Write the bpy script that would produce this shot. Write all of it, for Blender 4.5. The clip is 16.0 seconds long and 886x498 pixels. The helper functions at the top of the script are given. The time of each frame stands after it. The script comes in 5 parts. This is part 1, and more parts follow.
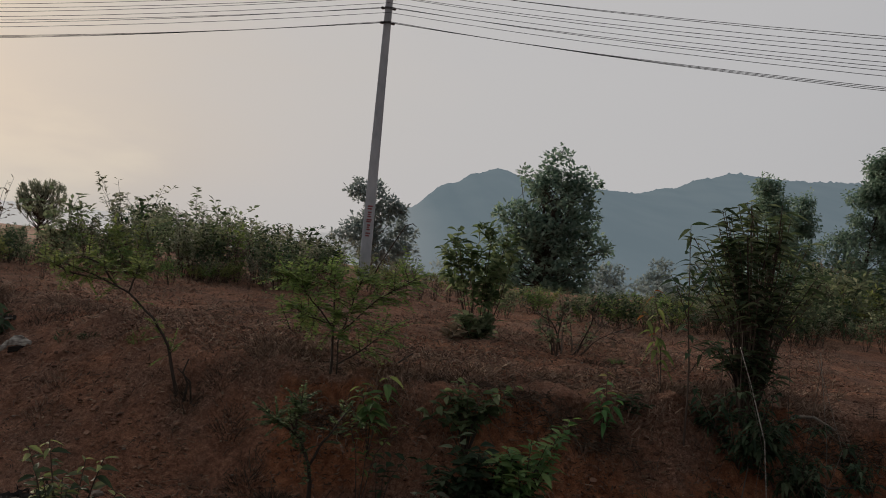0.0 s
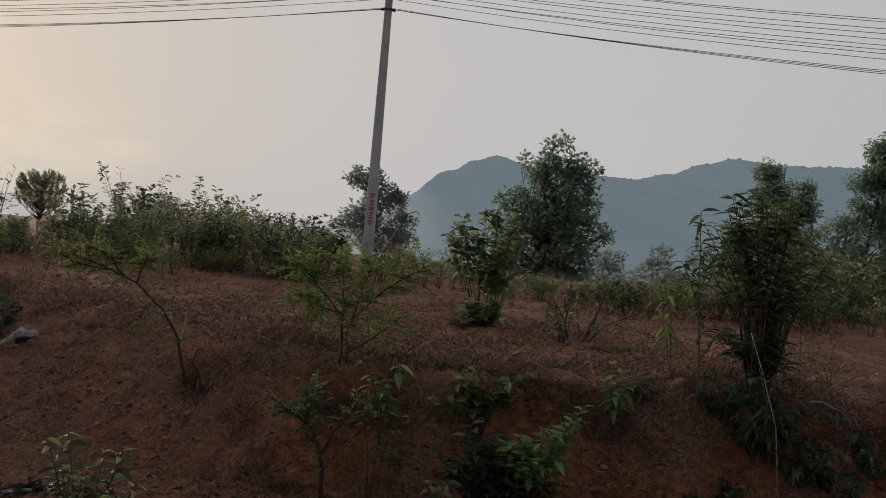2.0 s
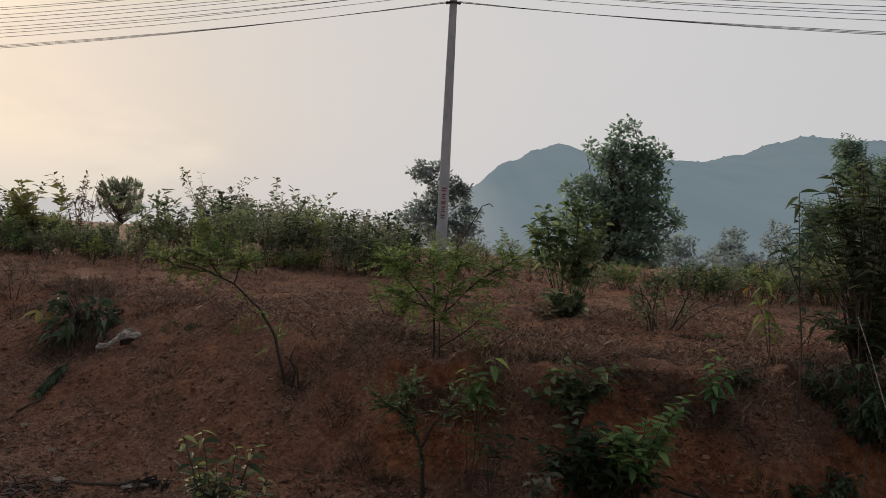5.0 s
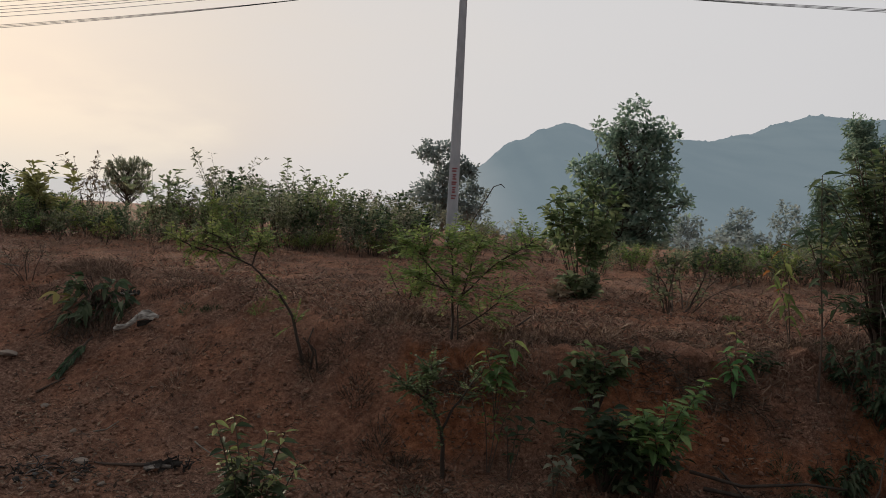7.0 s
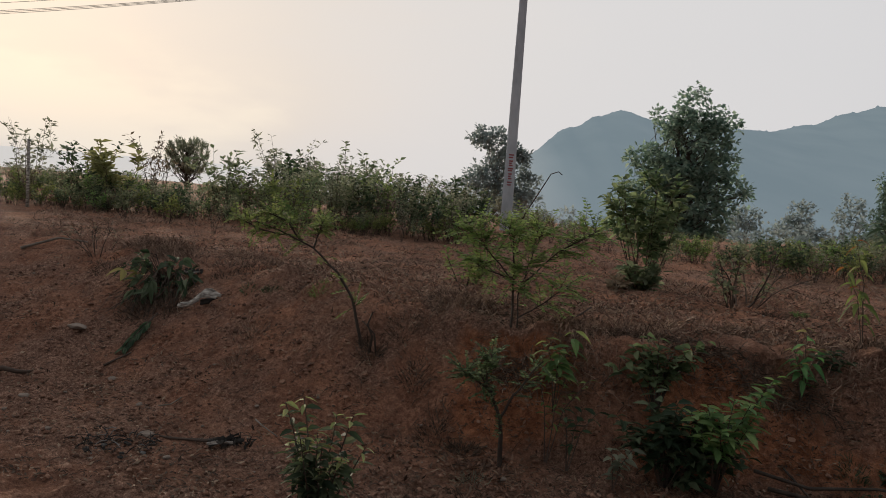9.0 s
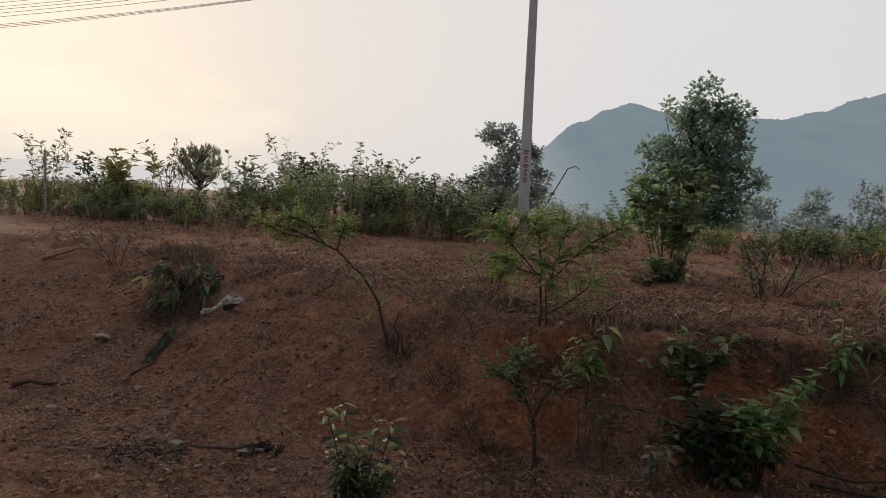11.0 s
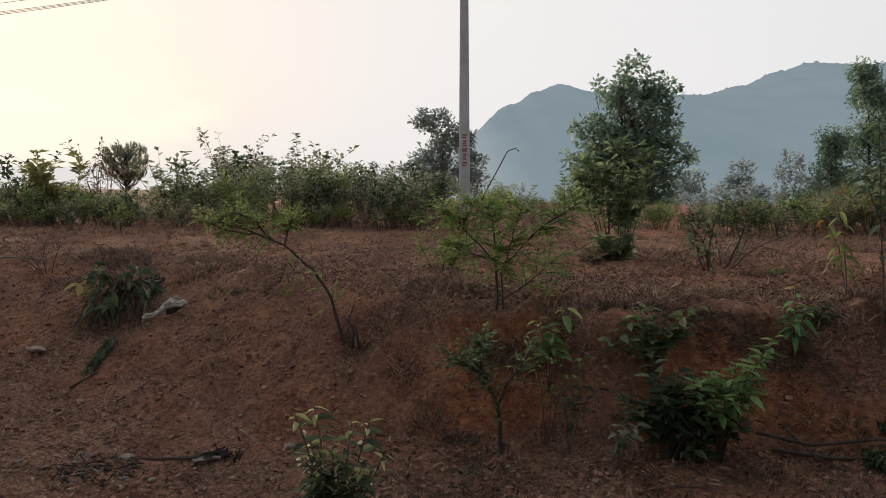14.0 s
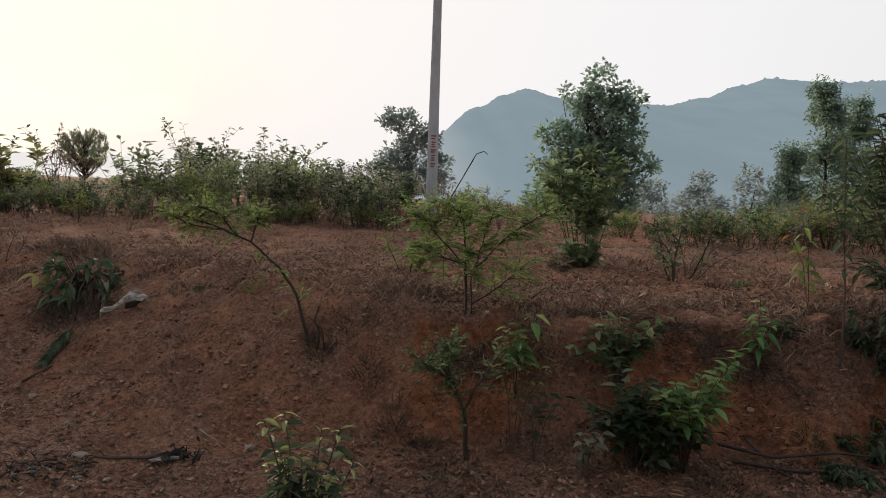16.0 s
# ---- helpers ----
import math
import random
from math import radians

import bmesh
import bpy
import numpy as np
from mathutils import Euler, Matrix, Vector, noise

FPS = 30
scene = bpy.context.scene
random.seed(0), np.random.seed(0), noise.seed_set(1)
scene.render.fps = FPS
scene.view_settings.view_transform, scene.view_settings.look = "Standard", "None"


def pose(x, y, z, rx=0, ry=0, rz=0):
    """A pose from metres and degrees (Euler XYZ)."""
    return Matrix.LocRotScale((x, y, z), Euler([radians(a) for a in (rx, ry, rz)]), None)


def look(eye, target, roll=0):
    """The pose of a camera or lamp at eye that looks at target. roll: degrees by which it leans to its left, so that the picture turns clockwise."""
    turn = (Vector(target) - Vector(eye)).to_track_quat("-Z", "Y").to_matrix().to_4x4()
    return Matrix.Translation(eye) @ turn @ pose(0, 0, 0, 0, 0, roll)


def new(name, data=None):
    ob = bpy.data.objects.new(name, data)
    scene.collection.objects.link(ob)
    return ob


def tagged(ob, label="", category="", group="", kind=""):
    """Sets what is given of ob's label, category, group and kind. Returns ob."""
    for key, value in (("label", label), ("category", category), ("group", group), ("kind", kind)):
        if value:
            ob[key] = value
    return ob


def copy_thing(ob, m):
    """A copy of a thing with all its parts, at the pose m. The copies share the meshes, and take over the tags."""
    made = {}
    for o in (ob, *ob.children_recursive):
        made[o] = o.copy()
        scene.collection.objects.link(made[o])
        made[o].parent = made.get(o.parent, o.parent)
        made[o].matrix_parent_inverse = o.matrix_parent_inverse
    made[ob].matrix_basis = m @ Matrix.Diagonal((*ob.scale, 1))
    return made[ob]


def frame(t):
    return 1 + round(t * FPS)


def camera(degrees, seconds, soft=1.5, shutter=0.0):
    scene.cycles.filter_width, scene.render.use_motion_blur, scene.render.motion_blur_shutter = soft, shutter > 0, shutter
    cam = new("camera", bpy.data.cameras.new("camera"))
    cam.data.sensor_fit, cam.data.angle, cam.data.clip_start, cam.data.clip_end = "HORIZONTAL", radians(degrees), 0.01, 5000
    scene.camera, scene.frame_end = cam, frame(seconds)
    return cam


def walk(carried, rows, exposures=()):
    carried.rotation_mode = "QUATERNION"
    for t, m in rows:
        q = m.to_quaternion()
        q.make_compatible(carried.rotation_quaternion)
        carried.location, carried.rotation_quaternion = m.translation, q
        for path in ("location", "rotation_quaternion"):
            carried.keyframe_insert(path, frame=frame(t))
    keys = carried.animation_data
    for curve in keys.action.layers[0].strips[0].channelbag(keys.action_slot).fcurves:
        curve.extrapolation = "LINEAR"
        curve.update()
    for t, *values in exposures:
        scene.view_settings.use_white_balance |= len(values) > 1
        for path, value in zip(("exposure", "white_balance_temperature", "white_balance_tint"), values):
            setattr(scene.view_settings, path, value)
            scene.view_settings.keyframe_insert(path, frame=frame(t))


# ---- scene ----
cam = camera(59.8, 16.0, soft=0.95)
PATH = [
    (0, (0.738, 2.595, 2.42), (0.855, 4.592, 2.418), 5.9),
    (0.5, (0.722, 2.61, 2.418), (0.849, 4.606, 2.4), 5.9),
    (1, (0.71, 2.618, 2.417), (0.837, 4.614, 2.386), 6.0),
    (1.5, (0.678, 2.631, 2.414), (0.817, 4.626, 2.381), 5.9),
    (2, (0.654, 2.632, 2.415), (0.776, 4.628, 2.381), 5.5),
    (2.5, (0.614, 2.622, 2.413), (0.714, 4.62, 2.382), 5.2),
    (3, (0.589, 2.627, 2.418), (0.676, 4.625, 2.385), 4.3),
    (3.5, (0.548, 2.632, 2.427), (0.629, 4.63, 2.393), 3.2),
    (4, (0.492, 2.634, 2.415), (0.533, 4.634, 2.394), 2.7),
    (4.5, (0.46, 2.624, 2.408), (0.426, 4.624, 2.365), 3.4),
    (7, (0.315, 2.652, 2.423), (0.262, 4.647, 2.302), 3.5),
    (7.5, (0.294, 2.662, 2.425), (0.206, 4.656, 2.292), 3.9),
    (8, (0.265, 2.674, 2.42), (0.155, 4.666, 2.277), 4.3),
    (8.5, (0.234, 2.676, 2.415), (0.087, 4.665, 2.259), 4.8),
    (9, (0.212, 2.687, 2.419), (0.033, 4.672, 2.252), 4.7),
    (9.5, (0.184, 2.701, 2.414), (-0.018, 4.683, 2.243), 4.6),
    (12, (0.046, 2.805, 2.388), (-0.159, 4.786, 2.209), 1.8),
    (12.5, (0.027, 2.824, 2.38), (-0.161, 4.804, 2.176), 1.1),
    (13, (0.001, 2.882, 2.382), (-0.095, 4.867, 2.153), 0.3),
    (13.5, (-0.029, 2.892, 2.394), (-0.099, 4.878, 2.17), 0.2),
    (14, (-0.043, 2.911, 2.394), (-0.093, 4.9, 2.193), 0.3),
    (14.5, (-0.057, 2.935, 2.396), (-0.069, 4.924, 2.189), 0.6),
    (15, (-0.078, 2.947, 2.403), (-0.068, 4.936, 2.193), 1.0),
    (15.5, (-0.096, 2.952, 2.408), (-0.073, 4.942, 2.209), 1.8),
    (16, (-0.111, 2.969, 2.408), (-0.063, 4.958, 2.21), 2.5),
]
EXPOSURES = ((0.0, -0.48), (3.0, -0.33), (4.5, -0.2), (7.0, -0.08), (9.0, 0.0), (12.0, 0.08), (13.0, 0.1), (14.0, 0.29), (15.0, 0.36), (16.0, 0.4))
walk(cam, [(t, look(eye, target, roll)) for t, eye, target, roll in PATH], EXPOSURES)

# ---- light: hazy low sun ahead, to one side ----
SUN = Vector((-0.57, 0.81, 0.17)).normalized()


def make_world():
    world = bpy.data.worlds.new("hazy_sky")
    scene.world = world
    world.use_nodes = True
    nt = world.node_tree
    nt.nodes.clear()
    n, lk = nt.nodes.new, nt.links.new
    out, bg = n("ShaderNodeOutputWorld"), n("ShaderNodeBackground")
    sky = n("ShaderNodeTexSky")
    sky.sky_type = "NISHITA"
    sky.sun_disc = False
    sky.sun_elevation = math.asin(SUN.z)
    sky.sun_rotation = math.atan2(SUN.x, SUN.y)
    sky.dust_density, sky.air_density = 6.0, 1.5
    dim = n("ShaderNodeVectorMath")
    dim.operation = "SCALE"
    dim.inputs["Scale"].default_value = 0.004
    lk(sky.outputs[0], dim.inputs[0])
    tc = n("ShaderNodeTexCoord")
    dot = n("ShaderNodeVectorMath")
    dot.operation = "DOT_PRODUCT"
    dot.inputs[1].default_value = SUN
    lk(tc.outputs["Generated"], dot.inputs[0])
    # soft clouds in the haze
    mp = n("ShaderNodeMapping")
    mp.inputs["Scale"].default_value = (1.0, 1.0, 3.0)
    lk(tc.outputs["Generated"], mp.inputs[0])
    cl = n("ShaderNodeTexNoise")
    cl.inputs["Scale"].default_value, cl.inputs["Detail"].default_value = 2.6, 5.0
    lk(mp.outputs[0], cl.inputs["Vector"])
    wob = n("ShaderNodeMath")
    wob.operation = "MULTIPLY_ADD"
    wob.inputs[1].default_value, wob.inputs[2].default_value = 0.18, -0.09
    lk(cl.outputs["Fac"], wob.inputs[0])
    add = n("ShaderNodeMath")
    lk(dot.outputs["Value"], add.inputs[0])
    lk(wob.outputs[0], add.inputs[1])
    ramp = n("ShaderNodeValToRGB")
    lk(add.outputs[0], ramp.inputs[0])
    stops = HAZE
    cr = ramp.color_ramp
    cr.interpolation = "B_SPLINE"
    while len(cr.elements) < len(stops):
        cr.elements.new(0.5)
    for e, (p, c) in zip(cr.elements, stops):
        e.position, e.color = p, (*c, 1)
    mix = n("ShaderNodeVectorMath")
    mix.operation = "ADD"
    lk(dim.outputs[0], mix.inputs[0])
    lk(ramp.outputs[0], mix.inputs[1])
    lk(mix.outputs[0], bg.inputs[0])
    bg.inputs[1].default_value = 1.0
    lk(bg.outputs[0], out.inputs[0])


HAZE = ((0.0, (0.23, 0.235, 0.25)), (0.16, (0.53, 0.53, 0.55)), (0.40, (0.66, 0.655, 0.67)), (0.78, (0.70, 0.685, 0.688)), (0.90, (0.73, 0.695, 0.675)),
        (0.95, (0.74, 0.69, 0.652)), (0.982, (0.75, 0.69, 0.635)), (1.0, (0.88, 0.80, 0.69)))
make_world()
sun = new("sun", bpy.data.lights.new("sun", "SUN"))
sun.data.energy, sun.data.angle, sun.data.color = 3.2, radians(8), (1.0, 0.84, 0.66)
sun.matrix_world = look((0, 0, 30), Vector((0, 0, 30)) - SUN)


# ---- materials ----
def material(name, stops, scale=4.0, detail=6.0, rough=0.85, bump=0.3, bump_scale=40.0, random_hue=0.0, island=False, translucent=0.0, stretch=(1, 1, 1), distort=0.0):
    """A noise-coloured surface: stops of (position, colour), with fine relief."""
    m = bpy.data.materials.new(name)
    m.use_nodes = True
    nt = m.node_tree
    n, lk = nt.nodes.new, nt.links.new
    b = nt.nodes["Principled BSDF"]
    tc = n("ShaderNodeTexCoord")
    mp = n("ShaderNodeMapping")
    mp.inputs["Scale"].default_value = stretch
    lk(tc.outputs["Object"], mp.inputs[0])
    no = n("ShaderNodeTexNoise")
    no.inputs["Scale"].default_value, no.inputs["Detail"].default_value, no.inputs["Distortion"].default_value = scale, detail, distort
    lk(mp.outputs[0], no.inputs["Vector"])
    ramp = n("ShaderNodeValToRGB")
    cr = ramp.color_ramp
    while len(cr.elements) < len(stops):
        cr.elements.new(0.5)
    for e, (p, c) in zip(cr.elements, stops):
        e.position, e.color = p, (*c, 1)
    colour = ramp.outputs[0]
    if island:
        geo = n("ShaderNodeNewGeometry")
        mixf = n("ShaderNodeMath")
        mixf.operation = "MULTIPLY_ADD"
        mixf.inputs[1].default_value = 0.5
        lk(geo.outputs["Random Per Island"], mixf.inputs[0])
        half = n("ShaderNodeMath")
        half.operation = "MULTIPLY"
        half.inputs[1].default_value = 0.5
        lk(no.outputs["Fac"], half.inputs[0])
        lk(half.outputs[0], mixf.inputs[2])
        lk(mixf.outputs[0], ramp.inputs[0])
    else:
        lk(no.outputs["Fac"], ramp.inputs[0])
    if random_hue:
        info = n("ShaderNodeObjectInfo")
        hsv = n("ShaderNodeHueSaturation")
        for socket, lo, span in (("Hue", 0.5 - random_hue * 0.06, random_hue * 0.12), ("Value", 1 - 0.25 * random_hue, 0.5 * random_hue)):
            mm = n("ShaderNodeMath")
            mm.operation = "MULTIPLY_ADD"
            mm.inputs[1].default_value, mm.inputs[2].default_value = span, lo
            lk(info.outputs["Random"], mm.inputs[0])
            lk(mm.outputs[0], hsv.inputs[socket])
        lk(colour, hsv.inputs["Color"])
        colour = hsv.outputs[0]
    lk(colour, b.inputs["Base Color"])
    b.inputs["Roughness"].default_value = rough
    b.inputs["Specular IOR Level"].default_value = 0.3
    if bump:
        bn = n("ShaderNodeTexNoise")
        bn.inputs["Scale"].default_value, bn.inputs["Detail"].default_value = bump_scale, 5.0
        lk(mp.outputs[0], bn.inputs["Vector"])
        bp = n("ShaderNodeBump")
        bp.inputs["Strength"].default_value, bp.inputs["Distance"].default_value = bump, 0.02
        lk(bn.outputs["Fac"], bp.inputs["Height"])
        lk(bp.outputs[0], b.inputs["Normal"])
    if translucent:
        tr = n("ShaderNodeBsdfTranslucent")
        lk(colour, tr.inputs["Color"])
        mx = n("ShaderNodeMixShader")
        mx.inputs[0].default_value = translucent
        lk(b.outputs[0], mx.inputs[1])
        lk(tr.outputs[0], mx.inputs[2])
        lk(mx.outputs[0], nt.nodes["Material Output"].inputs["Surface"])
    return m


def leaf_material(name, dark, mid, light, rough=0.66, hue=0.5, translucent=0.42):
    return material(name, ((0.25, dark), (0.5, mid), (0.75, light)), scale=3.0, rough=rough, bump=0, island=True, random_hue=hue, translucent=translucent)


M_LEAF_SHRUB = leaf_material("leaf_scrub", (0.090, 0.122, 0.066), (0.185, 0.222, 0.125), (0.32, 0.335, 0.21), hue=0.35, translucent=0.58)
M_LEAF_OLIVE = leaf_material("leaf_olive", (0.135, 0.152, 0.108), (0.24, 0.258, 0.185), (0.35, 0.355, 0.26), hue=0.35, translucent=0.58)
M_LEAF_DRY = leaf_material("leaf_withered", (0.11, 0.085, 0.062), (0.19, 0.145, 0.105), (0.30, 0.23, 0.165), translucent=0.25, hue=0.35)
M_LEAF_BRIGHT = leaf_material("leaf_fresh", (0.075, 0.155, 0.05), (0.135, 0.235, 0.08), (0.25, 0.34, 0.125))
M_LEAF_FEATHER = leaf_material("leaf_feathery", (0.115, 0.180, 0.055), (0.19, 0.265, 0.082), (0.28, 0.345, 0.12), translucent=0.5)
# lighter and bluer than living leaves, to carry some haze over the field
M_LEAF_TREE = leaf_material("leaf_tree_hazed", (0.12, 0.20, 0.15), (0.22, 0.315, 0.245), (0.34, 0.43, 0.335), translucent=0.62, hue=0.2)
M_LEAF_BUSH = leaf_material("leaf_bush", (0.055, 0.09, 0.04), (0.12, 0.175, 0.08), (0.24, 0.29, 0.15), hue=0.3, translucent=0.55)
M_LEAF_DARK = leaf_material("leaf_deep_green", (0.022, 0.044, 0.022), (0.055, 0.090, 0.044), (0.14, 0.175, 0.10))
# far leaves: distance haze painted in as a pale blue-grey tint
M_LEAF_HAZED = leaf_material("leaf_distant_hazed", (0.20, 0.26, 0.26), (0.275, 0.335, 0.33), (0.34, 0.39, 0.38), hue=0.2, translucent=0.55)
M_LEAF_ORANGE = leaf_material("leaf_orange", (0.25, 0.12, 0.03), (0.35, 0.17, 0.04), (0.40, 0.25, 0.06))
M_LEAF_YELLOW = leaf_material("leaf_yellow", (0.20, 0.20, 0.06), (0.30, 0.29, 0.09), (0.42, 0.38, 0.14))
M_LEAF_PALE = leaf_material("leaf_pale_tip", (0.17, 0.20, 0.07), (0.27, 0.30, 0.12), (0.38, 0.40, 0.19))
M_BARK = material("bark", ((0.3, (0.030, 0.022, 0.017)), (0.6, (0.065, 0.050, 0.040))), scale=12, bump=0.6, stretch=(1, 1, 0.3))
M_BARK_PALE = material("bark_pale", ((0.3, (0.14, 0.12, 0.10)), (0.65, (0.26, 0.23, 0.19))), scale=10, bump=0.5, stretch=(1, 1, 0.3))
M_TWIG = material("twig", ((0.3, (0.045, 0.032, 0.026)), (0.7, (0.11, 0.08, 0.062))), scale=9, bump=0.2, island=True)
M_STRAW = material("dry_straw", ((0.2, (0.085, 0.052, 0.038)), (0.5, (0.215, 0.138, 0.100)), (0.8, (0.43, 0.305, 0.222))), scale=5, bump=0, island=True)
M_PALEWOOD = material("weathered_wood", ((0.32, (0.11, 0.092, 0.08)), (0.5, (0.33, 0.305, 0.27)), (0.68, (0.54, 0.51, 0.46))), scale=16, bump=0.8, stretch=(1, 1, 3))
M_CHAR = material("charred", ((0.35, (0.012, 0.011, 0.010)), (0.7, (0.05, 0.045, 0.04))), scale=9, bump=0.6)
M_STONE = material("stone", ((0.3, (0.12, 0.092, 0.072)), (0.7, (0.28, 0.23, 0.19))), scale=9, bump=0.5, island=True)
M_CONCRETE = material("concrete", ((0.25, (0.34, 0.365, 0.40)), (0.5, (0.48, 0.505, 0.54)), (0.8, (0.58, 0.60, 0.63))), scale=6, bump=0.25, bump_scale=60, stretch=(1, 1, 0.35))
M_RED = material("red_paint", ((0.35, (0.26, 0.10, 0.10)), (0.7, (0.34, 0.07, 0.075))), scale=14, bump=0.1)
M_STEEL = material("galvanised_steel", ((0.3, (0.16, 0.16, 0.165)), (0.7, (0.25, 0.25, 0.25))), scale=20, rough=0.5, bump=0.1)
M_CABLE = material("cable_sheath", ((0.3, (0.018, 0.018, 0.02)), (0.7, (0.04, 0.04, 0.04))), scale=8, rough=0.6, bump=0)
M_PORCELAIN = material("insulator_glaze", ((0.3, (0.05, 0.03, 0.025)), (0.7, (0.09, 0.05, 0.04))), scale=8, rough=0.3, bump=0)


def soil_material():
    m = bpy.data.materials.new("red_soil")
    m.use_nodes = True
    nt = m.node_tree
    n, lk = nt.nodes.new, nt.links.new
    b = nt.nodes["Principled BSDF"]
    tc = n("ShaderNodeTexCoord")

    def noise_tex(scale, detail=6.0, rough=0.6, distort=0.0):
        t = n("ShaderNodeTexNoise")
        t.inputs["Scale"].default_value, t.inputs["Detail"].default_value = scale, detail
        t.inputs["Roughness"].default_value, t.inputs["Distortion"].default_value = rough, distort
        lk(tc.outputs["Object"], t.inputs["Vector"])
        return t.outputs["Fac"]

    def ramp(src, stops):
        r = n("ShaderNodeValToRGB")
        while len(r.color_ramp.elements) < len(stops):
            r.color_ramp.elements.new(0.5)
        for e, (p, c) in zip(r.color_ramp.elements, stops):
            e.position, e.color = p, (*c, 1)
        lk(src, r.inputs[0])
        return r.outputs[0]

    def mix(fac, a, c, mode="MIX"):
        x = n("ShaderNodeMix")
        x.data_type, x.blend_type = "RGBA", mode
        lk(fac, x.inputs[0]) if hasattr(fac, "node") else setattr(x.inputs[0], "default_value", fac)
        lk(a, x.inputs[6])
        lk(c, x.inputs[7])
        return x.outputs[2]

    litter = ramp(noise_tex(34, 9, 0.8), ((0.36, (0.070, 0.038, 0.026)), (0.5, (0.255, 0.145, 0.103)), (0.66, (0.53, 0.350, 0.260))))
    dust = ramp(noise_tex(24, 9, 0.76), ((0.34, (0.135, 0.063, 0.041)), (0.52, (0.335, 0.168, 0.108)), (0.70, (0.51, 0.295, 0.196))))
    clay = ramp(noise_tex(11, 9, 0.74, 0.3), ((0.34, (0.140, 0.055, 0.030)), (0.52, (0.350, 0.148, 0.078)), (0.70, (0.54, 0.265, 0.148))))
    bare = n("ShaderNodeAttribute")
    bare.attribute_name = "bare_clay"
    wob = n("ShaderNodeMath")
    wob.operation = "MULTIPLY_ADD"
    wob.inputs[1].default_value = 0.9
    lk(noise_tex(5, 6, 0.65), wob.inputs[0])
    lk(bare.outputs["Fac"], wob.inputs[2])
    steep = ramp(wob.outputs[0], ((0.62, (0, 0, 0)), (1.0, (1, 1, 1))))
    patch = ramp(noise_tex(1.1, 5, 0.6), ((0.42, (0, 0, 0)), (0.58, (1, 1, 1))))
    base = mix(patch, litter, dust)
    col = mix(steep, base, clay)
    fine = ramp(noise_tex(90, 4, 0.7), ((0.35, (0.70, 0.685, 0.68)), (0.65, (1.26, 1.22, 1.20))))
    col = mix(1.0, col, fine, "MULTIPLY")
    stain = ramp(noise_tex(2.6, 6, 0.62, 0.5), ((0.36, (0.76, 0.74, 0.73)), (0.52, (1.0, 1.0, 1.0)), (0.68, (1.18, 1.16, 1.12))))
    col = mix(1.0, col, stain, "MULTIPLY")
    lk(col, b.inputs["Base Color"])
    b.inputs["Roughness"].default_value = 0.95
    b.inputs["Specular IOR Level"].default_value = 0.15
    bp = n("ShaderNodeBump")
    bp.inputs["Strength"].default_value, bp.inputs["Distance"].default_value = 1.0, 0.05
    lk(noise_tex(34, 8, 0.75), bp.inputs["Height"])
    lk(bp.outputs[0], b.inputs["Normal"])
    return m


# ---- ground ----
def clamp01(a):
    return max(0.0, min(1.0, a))


def smooth(a, b, v):
    s = clamp01((v - a) / (b - a))
    return s * s * (3 - 2 * s)


def lerp_table(table, v):
    if v <= table[0][0]:
        return table[0][1]
    for (a, fa), (b, fb) in zip(table, table[1:]):
        if v <= b:
            return fa + (fb - fa) * smooth(a, b, v)
    return table[-1][1]


FOOT = ((-7, 10.4), (-4.2, 9.4), (-3.6, 9.55), (-2.9, 9.25), (-2.2, 8.9), (-1.2, 8.8), (-0.6, 8.87), (0.3, 8.9), (1.2, 8.55), (2.5, 8.72), (5, 8.9), (9, 9.2))
BROW = ((-7, 13.4), (-4, 12.2), (-3, 11.6), (-2.2, 11.0), (-1.1, 10.18), (-0.4, 10.14), (0.3, 9.7), (1.0, 9.4), (2.4, 9.7), (5, 10.1), (9, 10.6))


def ground_z(x, y):
    foot, brow = lerp_table(FOOT, x), lerp_table(BROW, x)
    low = 0.20 + 0.065 * (y - 7.6) if y > 7.3 else 0.18 + 0.58 * smooth(7.3, 5.0, y)
    top = 1.29 + 0.016 * (y - 10.5) - 6.0 * smooth(22, 75, y) - 0.016 * max(0.0, y - 24)
    top = max(top, -7.0)
    s = clamp01((y - foot) / (brow - foot))
    right = smooth(-1.4, 0.6, x)
    rise = (1 - right) * (0.75 * s + 0.25 * smooth(0, 1, s)) + right * (0.45 * s ** 0.6 + 0.55 * smooth(0, 0.85, s))
    z = low + (top - low) * rise if y > foot else low
    near = smooth(60, 25, y) * smooth(40, 15, abs(x)) * smooth(4.5, 7, y)
    if near > 0:
        bank = math.sin(math.pi * s)
        p = Vector((x, y, 0))
        # root-bound hummocks and hollows along the brow
        edge = math.exp(-((y - brow) / 0.6) ** 2)
        z += near * edge * (0.085 * noise.noise(Vector((x * 1.9, y * 2.4, 61))) + 0.05 * noise.noise(Vector((x * 4.6, y * 5.2, 62))))
        z += near * (0.03 * noise.noise(p * 0.9) + 0.03 * noise.noise(p * 2.7) + (0.010 + 0.020 * bank) * noise.noise(p * 7.0) + (0.007 + 0.006 * bank) * noise.noise(p * 15.0))
        if bank > 0.01:
            z += bank * (0.07 + 0.12 * right) * noise.noise(Vector((x * 1.25 + 3, y * 0.35, 0.7)))
            z += bank * (0.35 + 0.65 * right) * 0.085 * noise.noise(Vector((x * 4.6, y * 3.6, 1.3)))
            z += bank * (0.4 + 0.6 * right) * 0.05 * noise.noise(Vector((x * 3.4 + 9, y * 0.8, 2.2)))
            z += bank * right * 0.11 * (noise.noise(Vector((x * 2.1, y * 1.5, 4.2))))
    return z


